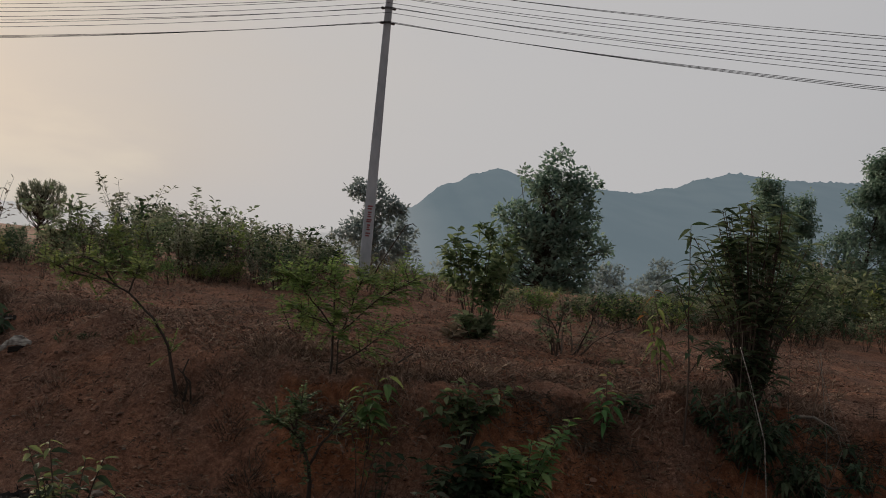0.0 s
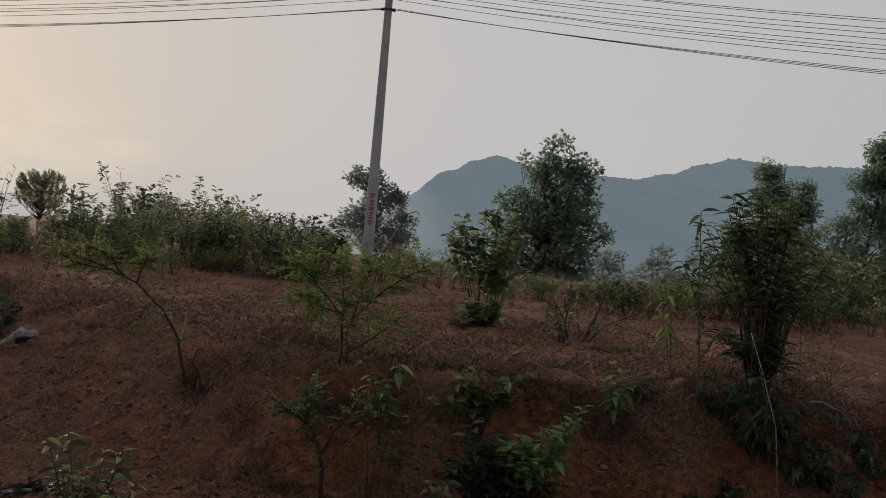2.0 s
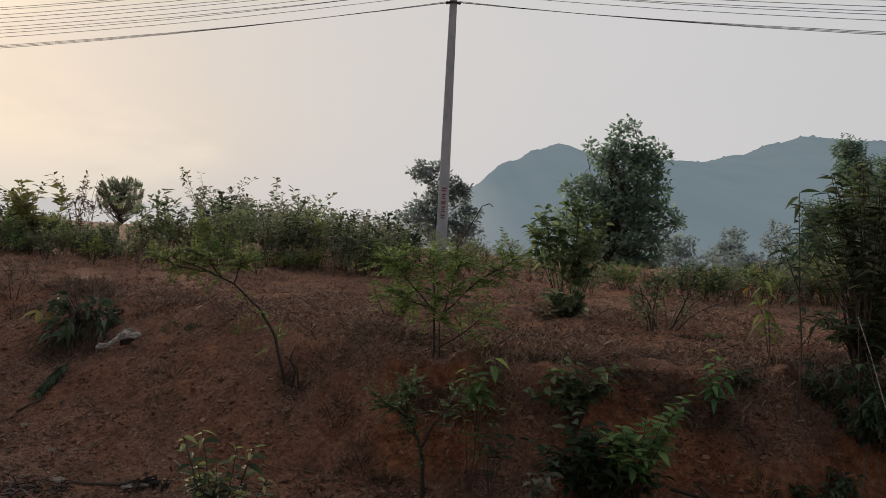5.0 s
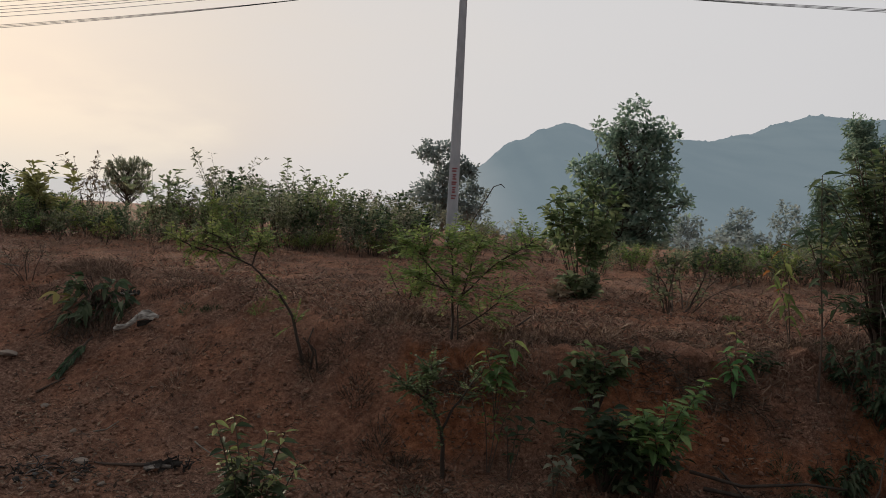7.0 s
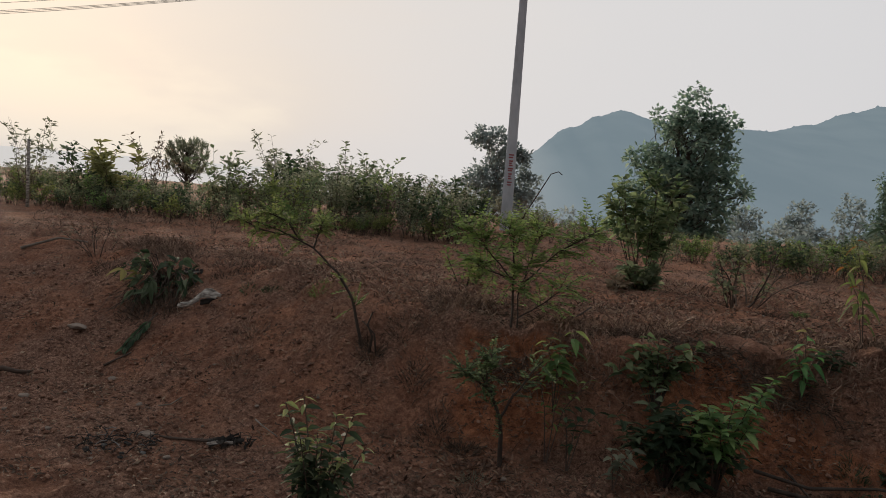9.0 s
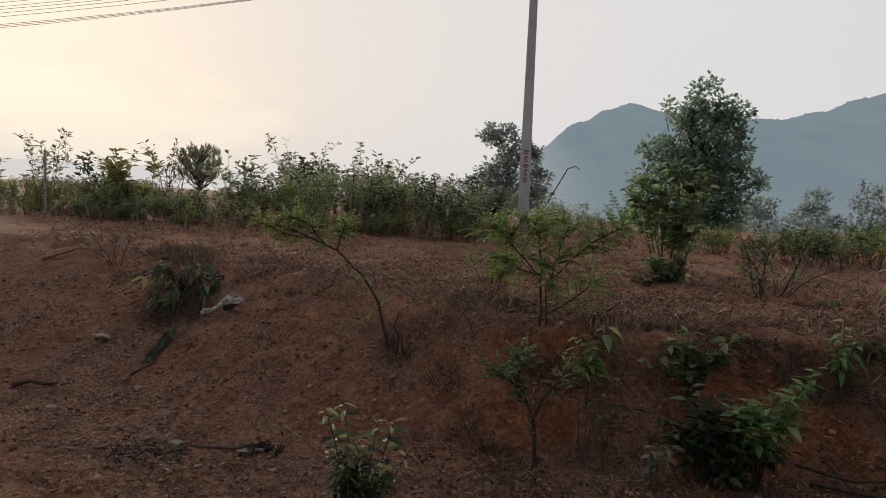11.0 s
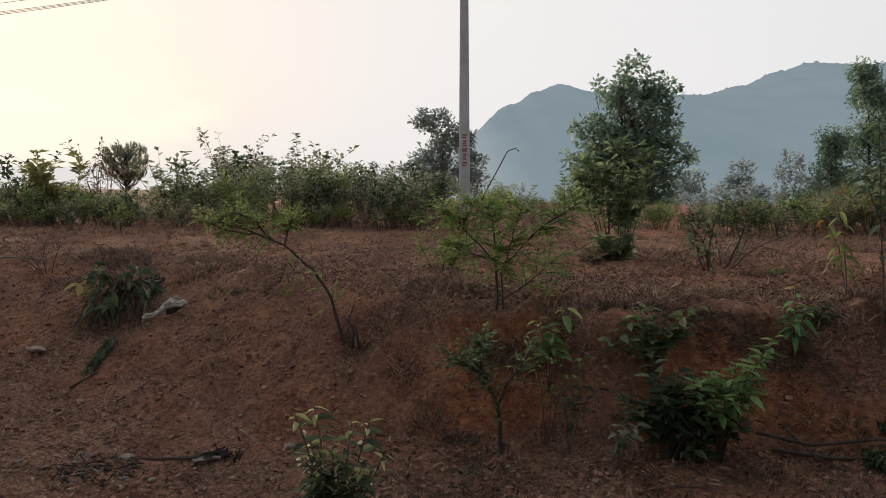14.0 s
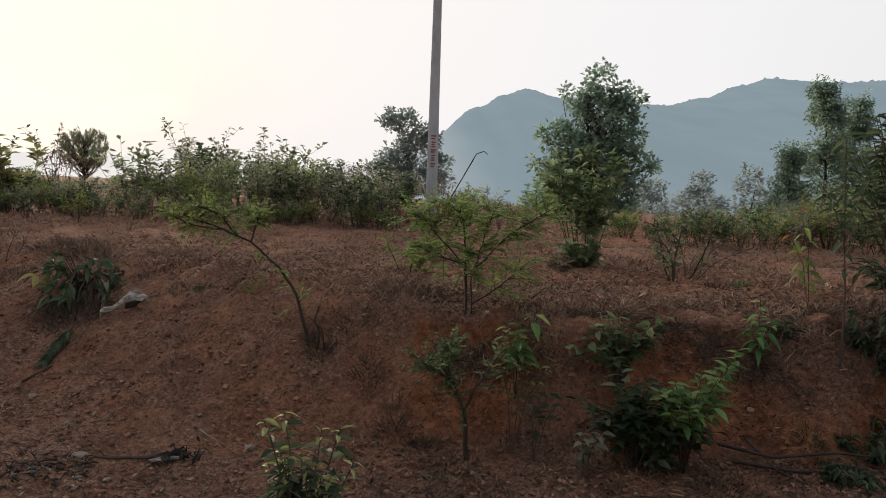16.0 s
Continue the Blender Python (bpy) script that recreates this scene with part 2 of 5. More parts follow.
def axis_steps(lo, hi, fine, start, end, growth=1.13):
    v = list(np.arange(lo, hi, fine))
    step, p = fine, v[-1]
    while p < end:
        step = step * growth
        p += step
        v.append(min(p, end))
    step, p = fine, lo
    while p > start:
        step = step * growth
        p -= step
        v.insert(0, max(p, start))
    return v


def make_ground():
    xs = axis_steps(-5.5, 5.5, 0.03, -2500, 2500)
    ys = axis_steps(7.3, 12.4, 0.026, -300, 3000)
    verts, bare = [], []
    for y in ys:
        for x in xs:
            z, clay = ground_z(x, y), 0.0
            if abs(x) < 6.5 and 7.0 < y < 13.0:
                p = Vector((x, y, z))
                # crumbled surface: small clods, hollows and hoof-deep pits
                z += 0.022 * noise.noise(p * 13) + 0.013 * noise.noise(p * 24) + 0.008 * noise.noise(p * 41)
                pit = noise.noise(Vector((x * 2.3, y * 2.9, 31)))
                z -= 0.05 * smooth(0.25, 0.7, pit)
                foot, brow = lerp_table(FOOT, x), lerp_table(BROW, x)
                s = (y - foot) / (brow - foot)
                # the root-bound lip leans out over the cut face
                lip = math.exp(-((s - 0.84) / 0.18) ** 2) * (0.35 + 0.65 * smooth(-1.6, 0.6, x)) * clamp01(0.55 + 0.9 * noise.noise(Vector((x * 1.9, 0, 6))))
                # where the cut has slipped and fresh red clay shows
                clay = smooth(-0.1, 0.15, s) * smooth(0.85, 0.6, s) * smooth(-0.5, 0.3, x) * clamp01(0.5 + 1.2 * noise.noise(Vector((x * 1.1 + 0.4, y * 0.9, 12))))
                y2 = y - 0.24 * lip + 0.05 * lip * noise.noise(p * 9)
                verts.append((x, y2, z))
            else:
                verts.append((x, y, z))
            bare.append(clay)
    w = len(xs)
    faces = [(j * w + i, j * w + i + 1, j * w + w + i + 1, j * w + w + i) for j in range(len(ys) - 1) for i in range(w - 1)]
    me = bpy.data.meshes.new("ground")
    me.from_pydata(verts, [], faces)
    me.shade_smooth()
    me.attributes.new("bare_clay", "FLOAT", "POINT").data.foreach_set("value", bare)
    me.materials.append(soil_material())
    return tagged(new("ground", me), "dry reddish-brown earth with a cut bank and a level terrace above it", "ground", kind="structure")


make_ground()


# ---- mesh kit ----
class Geo:
    def __init__(self):
        self.v, self.f = [], []

    def tube(self, pts, radii, n=5):
        rings = []
        side = Vector((1, 0, 0))
        for i, p in enumerate(pts):
            d = (pts[min(i + 1, len(pts) - 1)] - pts[max(i - 1, 0)]).normalized()
            side = (side - d * side.dot(d))
            side = side.normalized() if side.length > 1e-4 else d.orthogonal().normalized()
            up = d.cross(side)
            k = len(self.v)
            for a in range(n):
                t = 2 * math.pi * a / n
                self.v.append(p + (side * math.cos(t) + up * math.sin(t)) * radii[i])
            rings.append(k)
        for a, b in zip(rings, rings[1:]):
            for i in range(n):
                j = (i + 1) % n
                self.f.append((a + i, a + j, b + j, b + i))
        self.f.append(tuple(rings[-1] + i for i in range(n)))
        self.f.append(tuple(rings[0] + n - 1 - i for i in range(n)))

    def leaf(self, p, d, L, W, droop=0.15, fold=0.18, simple=False):
        d = d.normalized()
        s = d.cross(Vector((0, 0, 1)))
        s = s.normalized() if s.length > 1e-3 else Vector((1, 0, 0))
        roll = random.uniform(-0.7, 0.7)
        nrm = s.cross(d)
        s = s * math.cos(roll) + nrm * math.sin(roll)
        nrm = s.cross(d)
        k = len(self.v)
        mid = p + d * L * 0.45
        tip = p + d * L - Vector((0, 0, L * droop))
        if simple:
            self.v += [p, mid + s * W / 2, tip, mid - s * W / 2]
            self.f.append((k, k + 1, k + 2, k + 3))
            return
        for a, w in ((0.16, 0.62), (0.42, 1.0), (0.72, 0.68)):
            c = p + d * (L * a) - Vector((0, 0, L * droop * a * a))
            rise = nrm * (W * w * fold)
            self.v += [c + s * (W * w / 2) + rise, c, c - s * (W * w / 2) + rise]
        self.v += [p, tip]
        b, t = k + 9, k + 10
        self.f += [(b, k, k + 1), (b, k + 1, k + 2), (k, k + 3, k + 4, k + 1), (k + 1, k + 4, k + 5, k + 2),
                   (k + 3, k + 6, k + 7, k + 4), (k + 4, k + 7, k + 8, k + 5), (k + 6, t, k + 7), (k + 7, t, k + 8)]

    def mesh(self, name, mat, smooth_shade=False):
        me = bpy.data.meshes.new(name)
        me.from_pydata([tuple(v) for v in self.v], [], self.f)
        if smooth_shade:
            me.shade_smooth()
        me.materials.append(mat)
        return me


def part(name, geo, mat, parent, label="", smooth_shade=False):
    ob = new(name, geo.mesh(name, mat, smooth_shade))
    ob.parent = parent
    return tagged(ob, label) if label else ob


def thing(name, at, label, category, group="", kind=""):
    e = new(name)
    e.location = at
    return tagged(e, label, category, group, kind)


def rnd(a, b):
    return random.uniform(a, b)


def rdir(flat=1.0):
    v = Vector((random.gauss(0, 1), random.gauss(0, 1), random.gauss(0, 1) * flat))
    return v.normalized() if v.length > 1e-3 else Vector((0, 0, 1))


def bent(p, d, length, steps=5, wobble=0.12, lift=0.0):
    """A wandering line of points from p along d."""
    pts, d = [p.copy()], d.normalized()
    for _ in range(steps):
        d = (d + rdir() * wobble + Vector((0, 0, lift))).normalized()
        pts.append(pts[-1] + d * (length / steps))
    return pts


def taper(r0, r1, n):
    return [r0 + (r1 - r0) * i / (n - 1) for i in range(n)]


def along(pts, s):
    f = s * (len(pts) - 1)
    i = min(int(f), len(pts) - 2)
    return pts[i].lerp(pts[i + 1], f - i), (pts[i + 1] - pts[i]).normalized()


def clump(g, c, r, count, L, W, outward=0.6, droop=0.15, simple=True):
    for _ in range(count):
        o = rdir(0.8)
        p = c + o * (r * random.random() ** 0.5)
        g.leaf(p, o * outward + rdir() * (1 - outward) + Vector((0, 0, 0.1)), L * rnd(0.7, 1.25), W * rnd(0.7, 1.2), droop, simple=simple)


# ---- far hills ----
def ridge_height(x):
    table = ((-640, 4), (-260, 4), (-45, 5), (3, 30), (37, 53), (55, 63), (73, 68.5), (100, 63), (140, 61), (180, 61), (210, 68), (236, 78), (261, 85), (300, 84), (370, 88), (470, 96), (620, 85), (1100, 70))
    h = lerp_table(table, x)
    return h


def make_hills():
    verts, faces = [], []
    xs = [-640 + 1.6 * i for i in range(1080)]
    rows = 26
    for j in range(rows):
        s = j / (rows - 1)
        for x in xs:
            h = ridge_height(x)
            q = Vector((x * 0.02, s * 3.0, 0))
            z = -7.4 + (h + 7.4) * s + math.sin(math.pi * s) * 0.25 * noise.noise(q * 0.8)
            if j == rows - 1:
                z += 0.8 * noise.noise(Vector((x * 0.12, 3, 0))) + 1.5 * max(0.0, noise.noise(Vector((x * 0.42, 8, 0)))) + 2.6 * smooth(215, 240, x) * max(0.0, noise.noise(Vector((x * 0.22, 5, 0))))
            verts.append((x * (0.55 + 0.45 * s) + 3 * noise.noise(q + Vector((5, 5, 0))), 160 + 440 * s, z))
    w = len(xs)
    for j in range(rows - 1):
        for i in range(w - 1):
            faces.append((j * w + i, j * w + i + 1, j * w + w + i + 1, j * w + w + i))
    me = bpy.data.meshes.new("backdrop")
    me.from_pydata(verts, [], faces)
    me.shade_smooth()
    # the hill glows: distance haze is painted as a pale blue-grey emission
    m = bpy.data.materials.new("hazed_hill_glow")
    m.use_nodes = True
    nt = m.node_tree
    b = nt.nodes["Principled BSDF"]
    n, lk = nt.nodes.new, nt.links.new
    tc, no, rp = n("ShaderNodeTexCoord"), n("ShaderNodeTexNoise"), n("ShaderNodeValToRGB")
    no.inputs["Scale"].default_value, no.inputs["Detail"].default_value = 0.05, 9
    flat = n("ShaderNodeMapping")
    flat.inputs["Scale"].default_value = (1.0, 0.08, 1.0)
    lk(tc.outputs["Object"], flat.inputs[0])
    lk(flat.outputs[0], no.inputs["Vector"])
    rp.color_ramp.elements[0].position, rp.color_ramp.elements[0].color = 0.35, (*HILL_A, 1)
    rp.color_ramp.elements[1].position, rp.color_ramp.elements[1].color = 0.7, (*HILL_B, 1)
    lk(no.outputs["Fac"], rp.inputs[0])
    # towards the low sun the glow blends into the bright sky colour
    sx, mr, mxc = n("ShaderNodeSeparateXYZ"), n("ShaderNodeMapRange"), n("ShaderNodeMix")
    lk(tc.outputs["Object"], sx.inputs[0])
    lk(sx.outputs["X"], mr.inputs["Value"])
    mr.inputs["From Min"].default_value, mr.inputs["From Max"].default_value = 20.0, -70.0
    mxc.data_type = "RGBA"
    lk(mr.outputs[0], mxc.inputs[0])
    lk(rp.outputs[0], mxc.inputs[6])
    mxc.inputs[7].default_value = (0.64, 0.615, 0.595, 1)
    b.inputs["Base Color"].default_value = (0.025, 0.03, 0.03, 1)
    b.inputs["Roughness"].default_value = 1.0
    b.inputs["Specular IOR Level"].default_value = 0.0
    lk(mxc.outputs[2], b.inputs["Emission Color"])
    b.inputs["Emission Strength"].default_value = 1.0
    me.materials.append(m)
    tagged(new("backdrop", me), "glowing backdrop of blue-grey wooded hills, haze put into its colour", "hills", kind="structure")


# glow colours of the hill, haze included
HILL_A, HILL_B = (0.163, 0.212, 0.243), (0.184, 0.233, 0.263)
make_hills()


# ---- utility pole and cables ----
POLE = Vector((0.0, 21.0, ground_z(0, 21) - 0.05))


def box(g, lo, hi):
    k = len(g.v)
    g.v += [Vector((x, y, z)) for z in (lo[2], hi[2]) for y in (lo[1], hi[1]) for x in (lo[0], hi[0])]
    g.f += [(k, k + 2, k + 3, k + 1), (k + 4, k + 5, k + 7, k + 6), (k, k + 1, k + 5, k + 4), (k + 2, k + 6, k + 7, k + 3), (k, k + 4, k + 6, k + 2), (k + 1, k + 3, k + 7, k + 5)]


def make_pole():
    e = thing("utility_pole", POLE, "tall square tapered grey concrete utility pole with faded red lettering", "utility pole")
    g = Geo()
    H, a, b, ch = 7.6, 0.138, 0.074, 0.018
    for z, r in ((-0.3, a), (H, b)):
        for sx, sy in ((1, 1), (-1, 1), (-1, -1), (1, -1)):
            pair = [(sx * r, sy * (r - ch)), (sx * (r - ch), sy * r)]
            if sx * sy < 0:
                pair.reverse()
            g.v += [Vector((x, y, z)) for x, y in pair]
    g.f += [(i, (i + 1) % 8, 8 + (i + 1) % 8, 8 + i) for i in range(8)] + [tuple(range(8, 16))]
    part("shaft", g, M_CONCRETE, e)
    e.rotation_euler = (0, radians(-0.5), 0)
    # red painted characters too weathered to read: plain bars
    g = Geo()
    z = 1.86
    for i, (w, h) in enumerate(((0.12, 0.12), (0.09, 0.15), (0.12, 0.09), (0.08, 0.16), (0.11, 0.12))):
        half = a - (a - b) * (z + 0.3) / (H + 0.3)
        n = 2 + i % 2
        for k in range(n):
            zz = z - h * (k + 0.5) / n
            box(g, (-w / 2 + 0.01, -half - 0.003, zz - 0.017), (w / 2 + 0.01 - 0.02 * (k % 2), -half + 0.01, zz + 0.017))
        z -= h + 0.03
    part("painted_marking", g, M_RED, e, "faded red painted characters")
    for z in (6.20, 6.55, 6.80, 7.10, 7.35):
        r = a - (a - b) * (z + 0.3) / (H + 0.3) + 0.006
        g = Geo()
        box(g, (-r, -r, z - 0.03), (r, r, z + 0.03))
        br = part("clamp_band", g, M_STEEL, e)
        for sx in (-1, 1):
            g = Geo()
            g.tube([Vector((sx * r, -0.02, z)), Vector((sx * (r + 0.05), -0.02, z)), Vector((sx * (r + 0.09), -0.02, z))], [0.022, 0.04, 0.02], 7)
            part("insulator", g, M_PORCELAIN, br)
    return e


make_pole()


# each cable: its height on the pole and how far it sags over a 60 m span to the next pole on either side
CABLES = ((6.20, 2.79), (6.22, 2.88), (6.19, 2.72), (6.43, 2.80), (6.54, 2.70), (6.56, 2.86), (6.66, 2.78), (6.80, 2.84), (6.82, 2.70), (6.96, 2.80), (7.10, 2.75), (7.12, 2.87))
for zz, sag in CABLES:
    g = Geo()
    pts = []
    mid = POLE + Vector((-0.05, -0.12, zz))
    for way in (Vector((-60, 0, 0)), Vector((52, -30, 0))):
        seg = []
        for i in range(37):
            s = i / 36
            p = mid + way * s
            p.z -= 4 * sag * s * (1 - s)
            seg.append(p)
        pts = list(reversed(seg)) if way.x < 0 else pts + seg[1:]
    g.tube(pts, [0.0055] * len(pts), 4)
    tagged(new("overhead_cable", g.mesh("overhead_cable", M_CABLE)), "thin dark overhead cable strung from the concrete pole", "cable", "overhead cables")


# ---- trees ----
def crown_tree(name, at, label, lobes, trunk_r, L, W, leaf_mat, bark, per=26, clump_r=0.5, spacing=1.0, droop=0.1, group="", kind="", flat=0.8):
    """A tree whose crown fills ellipsoid lobes (centre and half-sizes from its base) with clumps on limbs."""
    e = thing(name, at, label, "tree", group, kind)
    wood, leaves = Geo(), Geo()
    top = max(c[2] + r[2] * 0.5 for c, r in lobes)
    cx = sum(c[0] for c, r in lobes) / len(lobes)
    trunk = bent(Vector((0, 0, -0.3)), Vector((cx * 0.25, 0, top)), top * 0.86, 9, 0.05)
    wood.tube(trunk, taper(trunk_r, trunk_r * 0.2, len(trunk)), 7)
    for c, r in lobes:
        c, r = Vector(c), Vector(r)
        count = int(4.2 * r.x * r.y * r.z / (spacing * clump_r) ** 3 * 0.34) + 3
        limb, limb_d = None, None
        for k in range(count):
            o = rdir(1.0)
            o = Vector((o.x * r.x, o.y * r.y, o.z * r.z)) * (random.random() ** 0.28) * rnd(0.86, 1.1)
            p = c + o
            clump(leaves, p, clump_r * rnd(0.6, 1.15), int(per * rnd(0.6, 1.2)), L, W, 0.55, droop)
            if k % 4 == 0:
                s0 = clamp01((p.z - r.z * 0.9) / top) * 0.85
                q, _ = along(trunk, max(0.25, s0))
                d = (p - q).length
                m1 = q.lerp(p, 0.35) + Vector((0, 0, 0.10 * d)) + rdir(0.06 * d)
                m2 = q.lerp(p, 0.7) + Vector((0, 0, 0.09 * d)) + rdir(0.06 * d)
                wood.tube([q, m1, m2, p], [trunk_r * 0.24, trunk_r * 0.14, trunk_r * 0.08, trunk_r * 0.04], 5)
            elif k % 4 == 2:
                q, _ = along(trunk, max(0.3, clamp01(p.z / top) * 0.85))
                m = q.lerp(p, 0.8) + rdir(0.1 * clump_r)
                wood.tube([q.lerp(p, 0.62) + rdir(0.2 * clump_r), m, p], [trunk_r * 0.07, trunk_r * 0.05, trunk_r * 0.03], 4)
    part("trunk", wood, bark, e)
    part("crown", leaves, leaf_mat, e)
    return e


def gz(x, y, lift=0.0):
    return Vector((x, y, ground_z(x, y) + lift))


def from_base(base, lobes):
    """Lobes given by world places, turned into places from the tree's base."""
    return [((c[0] - base.x, c[1] - base.y, c[2] - base.z), r) for c, r in lobes]


random.seed(11)
b = gz(10.4, 52)
crown_tree("broadleaf_tree", b, "full dark green broadleaf tree rising above the scrub", from_base(b, [
    ((10.8, 52, 8.6), (1.3, 1.3, 1.25)), ((9.1, 52, 7.4), (1.1, 1.2, 1.0)), ((12.4, 52, 7.2), (1.1, 1.2, 1.1)), ((10.7, 52, 6.6), (2.2, 1.8, 1.4)),
    ((8.4, 52, 4.9), (1.9, 1.7, 0.9)), ((12.2, 52, 4.9), (2.0, 1.8, 1.2)), ((10.4, 52, 4.2), (2.6, 2.0, 1.5)), ((7.5, 52, 3.2), (1.5, 1.4, 1.0)), ((13.5, 52, 3.5), (1.2, 1.2, 0.9)), ((10.6, 52, 2.2), (3.0, 2.2, 1.5)), ((10.2, 52, 0.3), (3.4, 2.2, 1.4)), ((7.4, 52, 0.9), (1.8, 1.6, 1.2))]),
    0.24, 0.36, 0.24, M_LEAF_TREE, M_BARK, per=19, clump_r=0.42, spacing=1.15)

b = gz(-3.0, 110)
crown_tree("umbrella_tree", b, "tall flat-topped tree with an open layered crown, leaves tinted for haze", from_base(b, [
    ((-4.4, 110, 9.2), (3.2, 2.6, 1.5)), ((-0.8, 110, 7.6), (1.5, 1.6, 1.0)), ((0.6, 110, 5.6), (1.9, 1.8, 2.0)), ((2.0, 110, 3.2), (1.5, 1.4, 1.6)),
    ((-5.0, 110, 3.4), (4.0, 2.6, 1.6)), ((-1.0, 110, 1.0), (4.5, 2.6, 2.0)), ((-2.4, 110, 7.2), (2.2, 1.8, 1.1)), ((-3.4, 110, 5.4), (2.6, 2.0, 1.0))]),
    0.26, 0.62, 0.40, M_LEAF_HAZED, M_BARK_PALE, per=22, clump_r=0.75, spacing=1.0)

b = gz(41.0, 118)
crown_tree("distant_tree", b, "rounded grey-green valley tree, leaves tinted for haze", from_base(b, [((41.0, 118, 2.2), (2.4, 2.2, 1.7)), ((40.2, 118, -0.5), (3.4, 2.4, 2.0)), ((43.3, 118, -1.0), (2.6, 2.0, 1.8))]),
           0.25, 0.6, 0.4, M_LEAF_HAZED, M_BARK, per=20, clump_r=0.7, spacing=1.2, group="valley trees")
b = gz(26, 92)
crown_tree("distant_tree", b, "grey-green leafy valley tree, leaves tinted for haze", from_base(b, [((26.2, 92, 1.2), (1.8, 1.7, 1.6)), ((24.4, 92, 0.4), (2.2, 1.7, 1.8)), ((28.4, 92, -0.8), (2.0, 1.7, 1.5))]),
           0.22, 0.55, 0.35, M_LEAF_HAZED, M_BARK, per=20, clump_r=0.65, spacing=1.2, group="valley trees")
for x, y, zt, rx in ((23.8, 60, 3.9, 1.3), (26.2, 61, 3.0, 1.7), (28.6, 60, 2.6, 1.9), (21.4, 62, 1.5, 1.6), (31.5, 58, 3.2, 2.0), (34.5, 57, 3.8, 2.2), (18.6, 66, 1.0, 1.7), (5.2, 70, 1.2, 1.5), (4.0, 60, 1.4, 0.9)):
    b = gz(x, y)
    crown_tree("valley_tree", b, "leafy grey-green tree below the terrace edge, leaves tinted for haze", from_base(b, [((x, y, zt - 1.1), (rx * 0.75, 1.2, 1.2)), ((x + 0.3, y, zt - 3.0), (rx * 1.2, 1.5, 1.7))]),
               0.14, 0.36, 0.22, M_LEAF_HAZED, M_BARK, per=20, clump_r=0.45, spacing=1.35, group="valley trees")


def needle_tree(at):
    e = thing("young_pine", at, "young pine with a round crown of upswept tufts", "tree")
    wood, leaves = Geo(), Geo()
    H = 4.25 - at.z
    trunk = bent(Vector((0, 0, -0.2)), Vector((0, 0, 1)), H - 0.6, 7, 0.04)
    wood.tube(trunk, taper(0.10, 0.03, len(trunk)), 6)
    for k in range(190):
        a, s = rnd(0, 2 * math.pi), random.random()
        r = 1.5 * math.sin(math.pi * (0.16 + 0.72 * s)) ** 0.55 * random.random() ** 0.4
        p = Vector((math.cos(a) * r, math.sin(a) * r, H - 2.55 + 2.25 * s))
        q = Vector((0, 0, max(0.3, p.z - 0.7 * r - 0.3)))
        wood.tube([q, q.lerp(p, 0.6) - Vector((0, 0, 0.10)), p], [0.022, 0.014, 0.008], 4)
        up = Vector((math.cos(a) * 0.3, math.sin(a) * 0.3, 1))
        for i in range(30):
            t = rnd(-0.22, 0.22)
            leaves.leaf(p + up * t, up + rdir() * 0.75, rnd(0.20, 0.34), 0.05, 0, simple=True)
    part("trunk", wood, M_BARK, e)
    part("crown", leaves, M_LEAF_OLIVE, e)


needle_tree(gz(-22.95, 55))


def airy_tree(name, at, H, R, lean, label, leaf_mat, L, W, limbs=40, per=26, low=0.22, seed=1, top_heavy=0.5):
    """A slender tree: thin limbs, each ending in a loose cluster of leaf sprays, with gaps between them."""
    random.seed(seed)
    e = thing(name, at, label, "tree")
    wood, leaves = Geo(), Geo()
    trunk = bent(Vector((0, 0, -0.2)), Vector((lean, 0, 1)), H * 0.93, 10, 0.07)
    wood.tube(trunk, taper(0.013 * H, 0.015, len(trunk)), 7)
    for k in range(limbs):
        s = low + (0.98 - low) * random.random() ** 0.8
        p, d = along(trunk, s)
        a = k * 2.4 + rnd(-0.5, 0.5)
        reach = R * math.sin(math.pi * (0.16 + 0.80 * ((s - low) / (1 - low)) ** top_heavy)) * rnd(0.55, 1.1)
        limb = bent(p, Vector((math.cos(a), math.sin(a), rnd(0.25, 0.9))), max(0.35, reach), 5, 0.16, 0.03)
        wood.tube(limb, taper(0.022, 0.005, len(limb)), 4)
        for j in range(5):
            q, dd = along(limb, rnd(0.45, 1.0))
            tip = q + rdir(0.7) * rnd(0.15, 0.55)
            wood.tube([q, q.lerp(tip, 0.5) + rdir() * 0.04, tip], [0.007, 0.005, 0.003], 3)
            clump(leaves, tip, rnd(0.22, 0.42), int(per * rnd(0.6, 1.2)), L, W, 0.5, 0.3)
    part("trunk", wood, M_BARK, e)
    part("foliage", leaves, leaf_mat, e)
    return e


airy_tree("slender_tree", gz(21.7, 45), 10.2, 2.3, 0.01, "tall slender tree with an open grey-green crown", M_LEAF_TREE, 0.25, 0.12, 84, 20, 0.10, 21)
airy_tree("slender_tree", gz(24.0, 46.5), 9.4, 2.4, 0.02, "tall slender tree with sparse grey-green leaves", M_LEAF_TREE, 0.25, 0.12, 70, 20, 0.10, 22)
airy_tree("dark_tree", gz(24.4, 41), 10.6, 2.7, 0.0, "dense dark green tree beyond the field", M_LEAF_TREE, 0.24, 0.12, 110, 26, 0.08, 23)
airy_tree("dark_tree", gz(28.2, 42), 11.4, 3.0, 0.0, "tall dark green tree beyond the field", M_LEAF_TREE, 0.24, 0.12, 100, 26, 0.08, 24)
airy_tree("slender_tree", gz(19.4, 44), 5.8, 1.9, 0.0, "low open tree with pale grey-green leaves", M_LEAF_TREE, 0.25, 0.12, 54, 18, 0.08, 25)


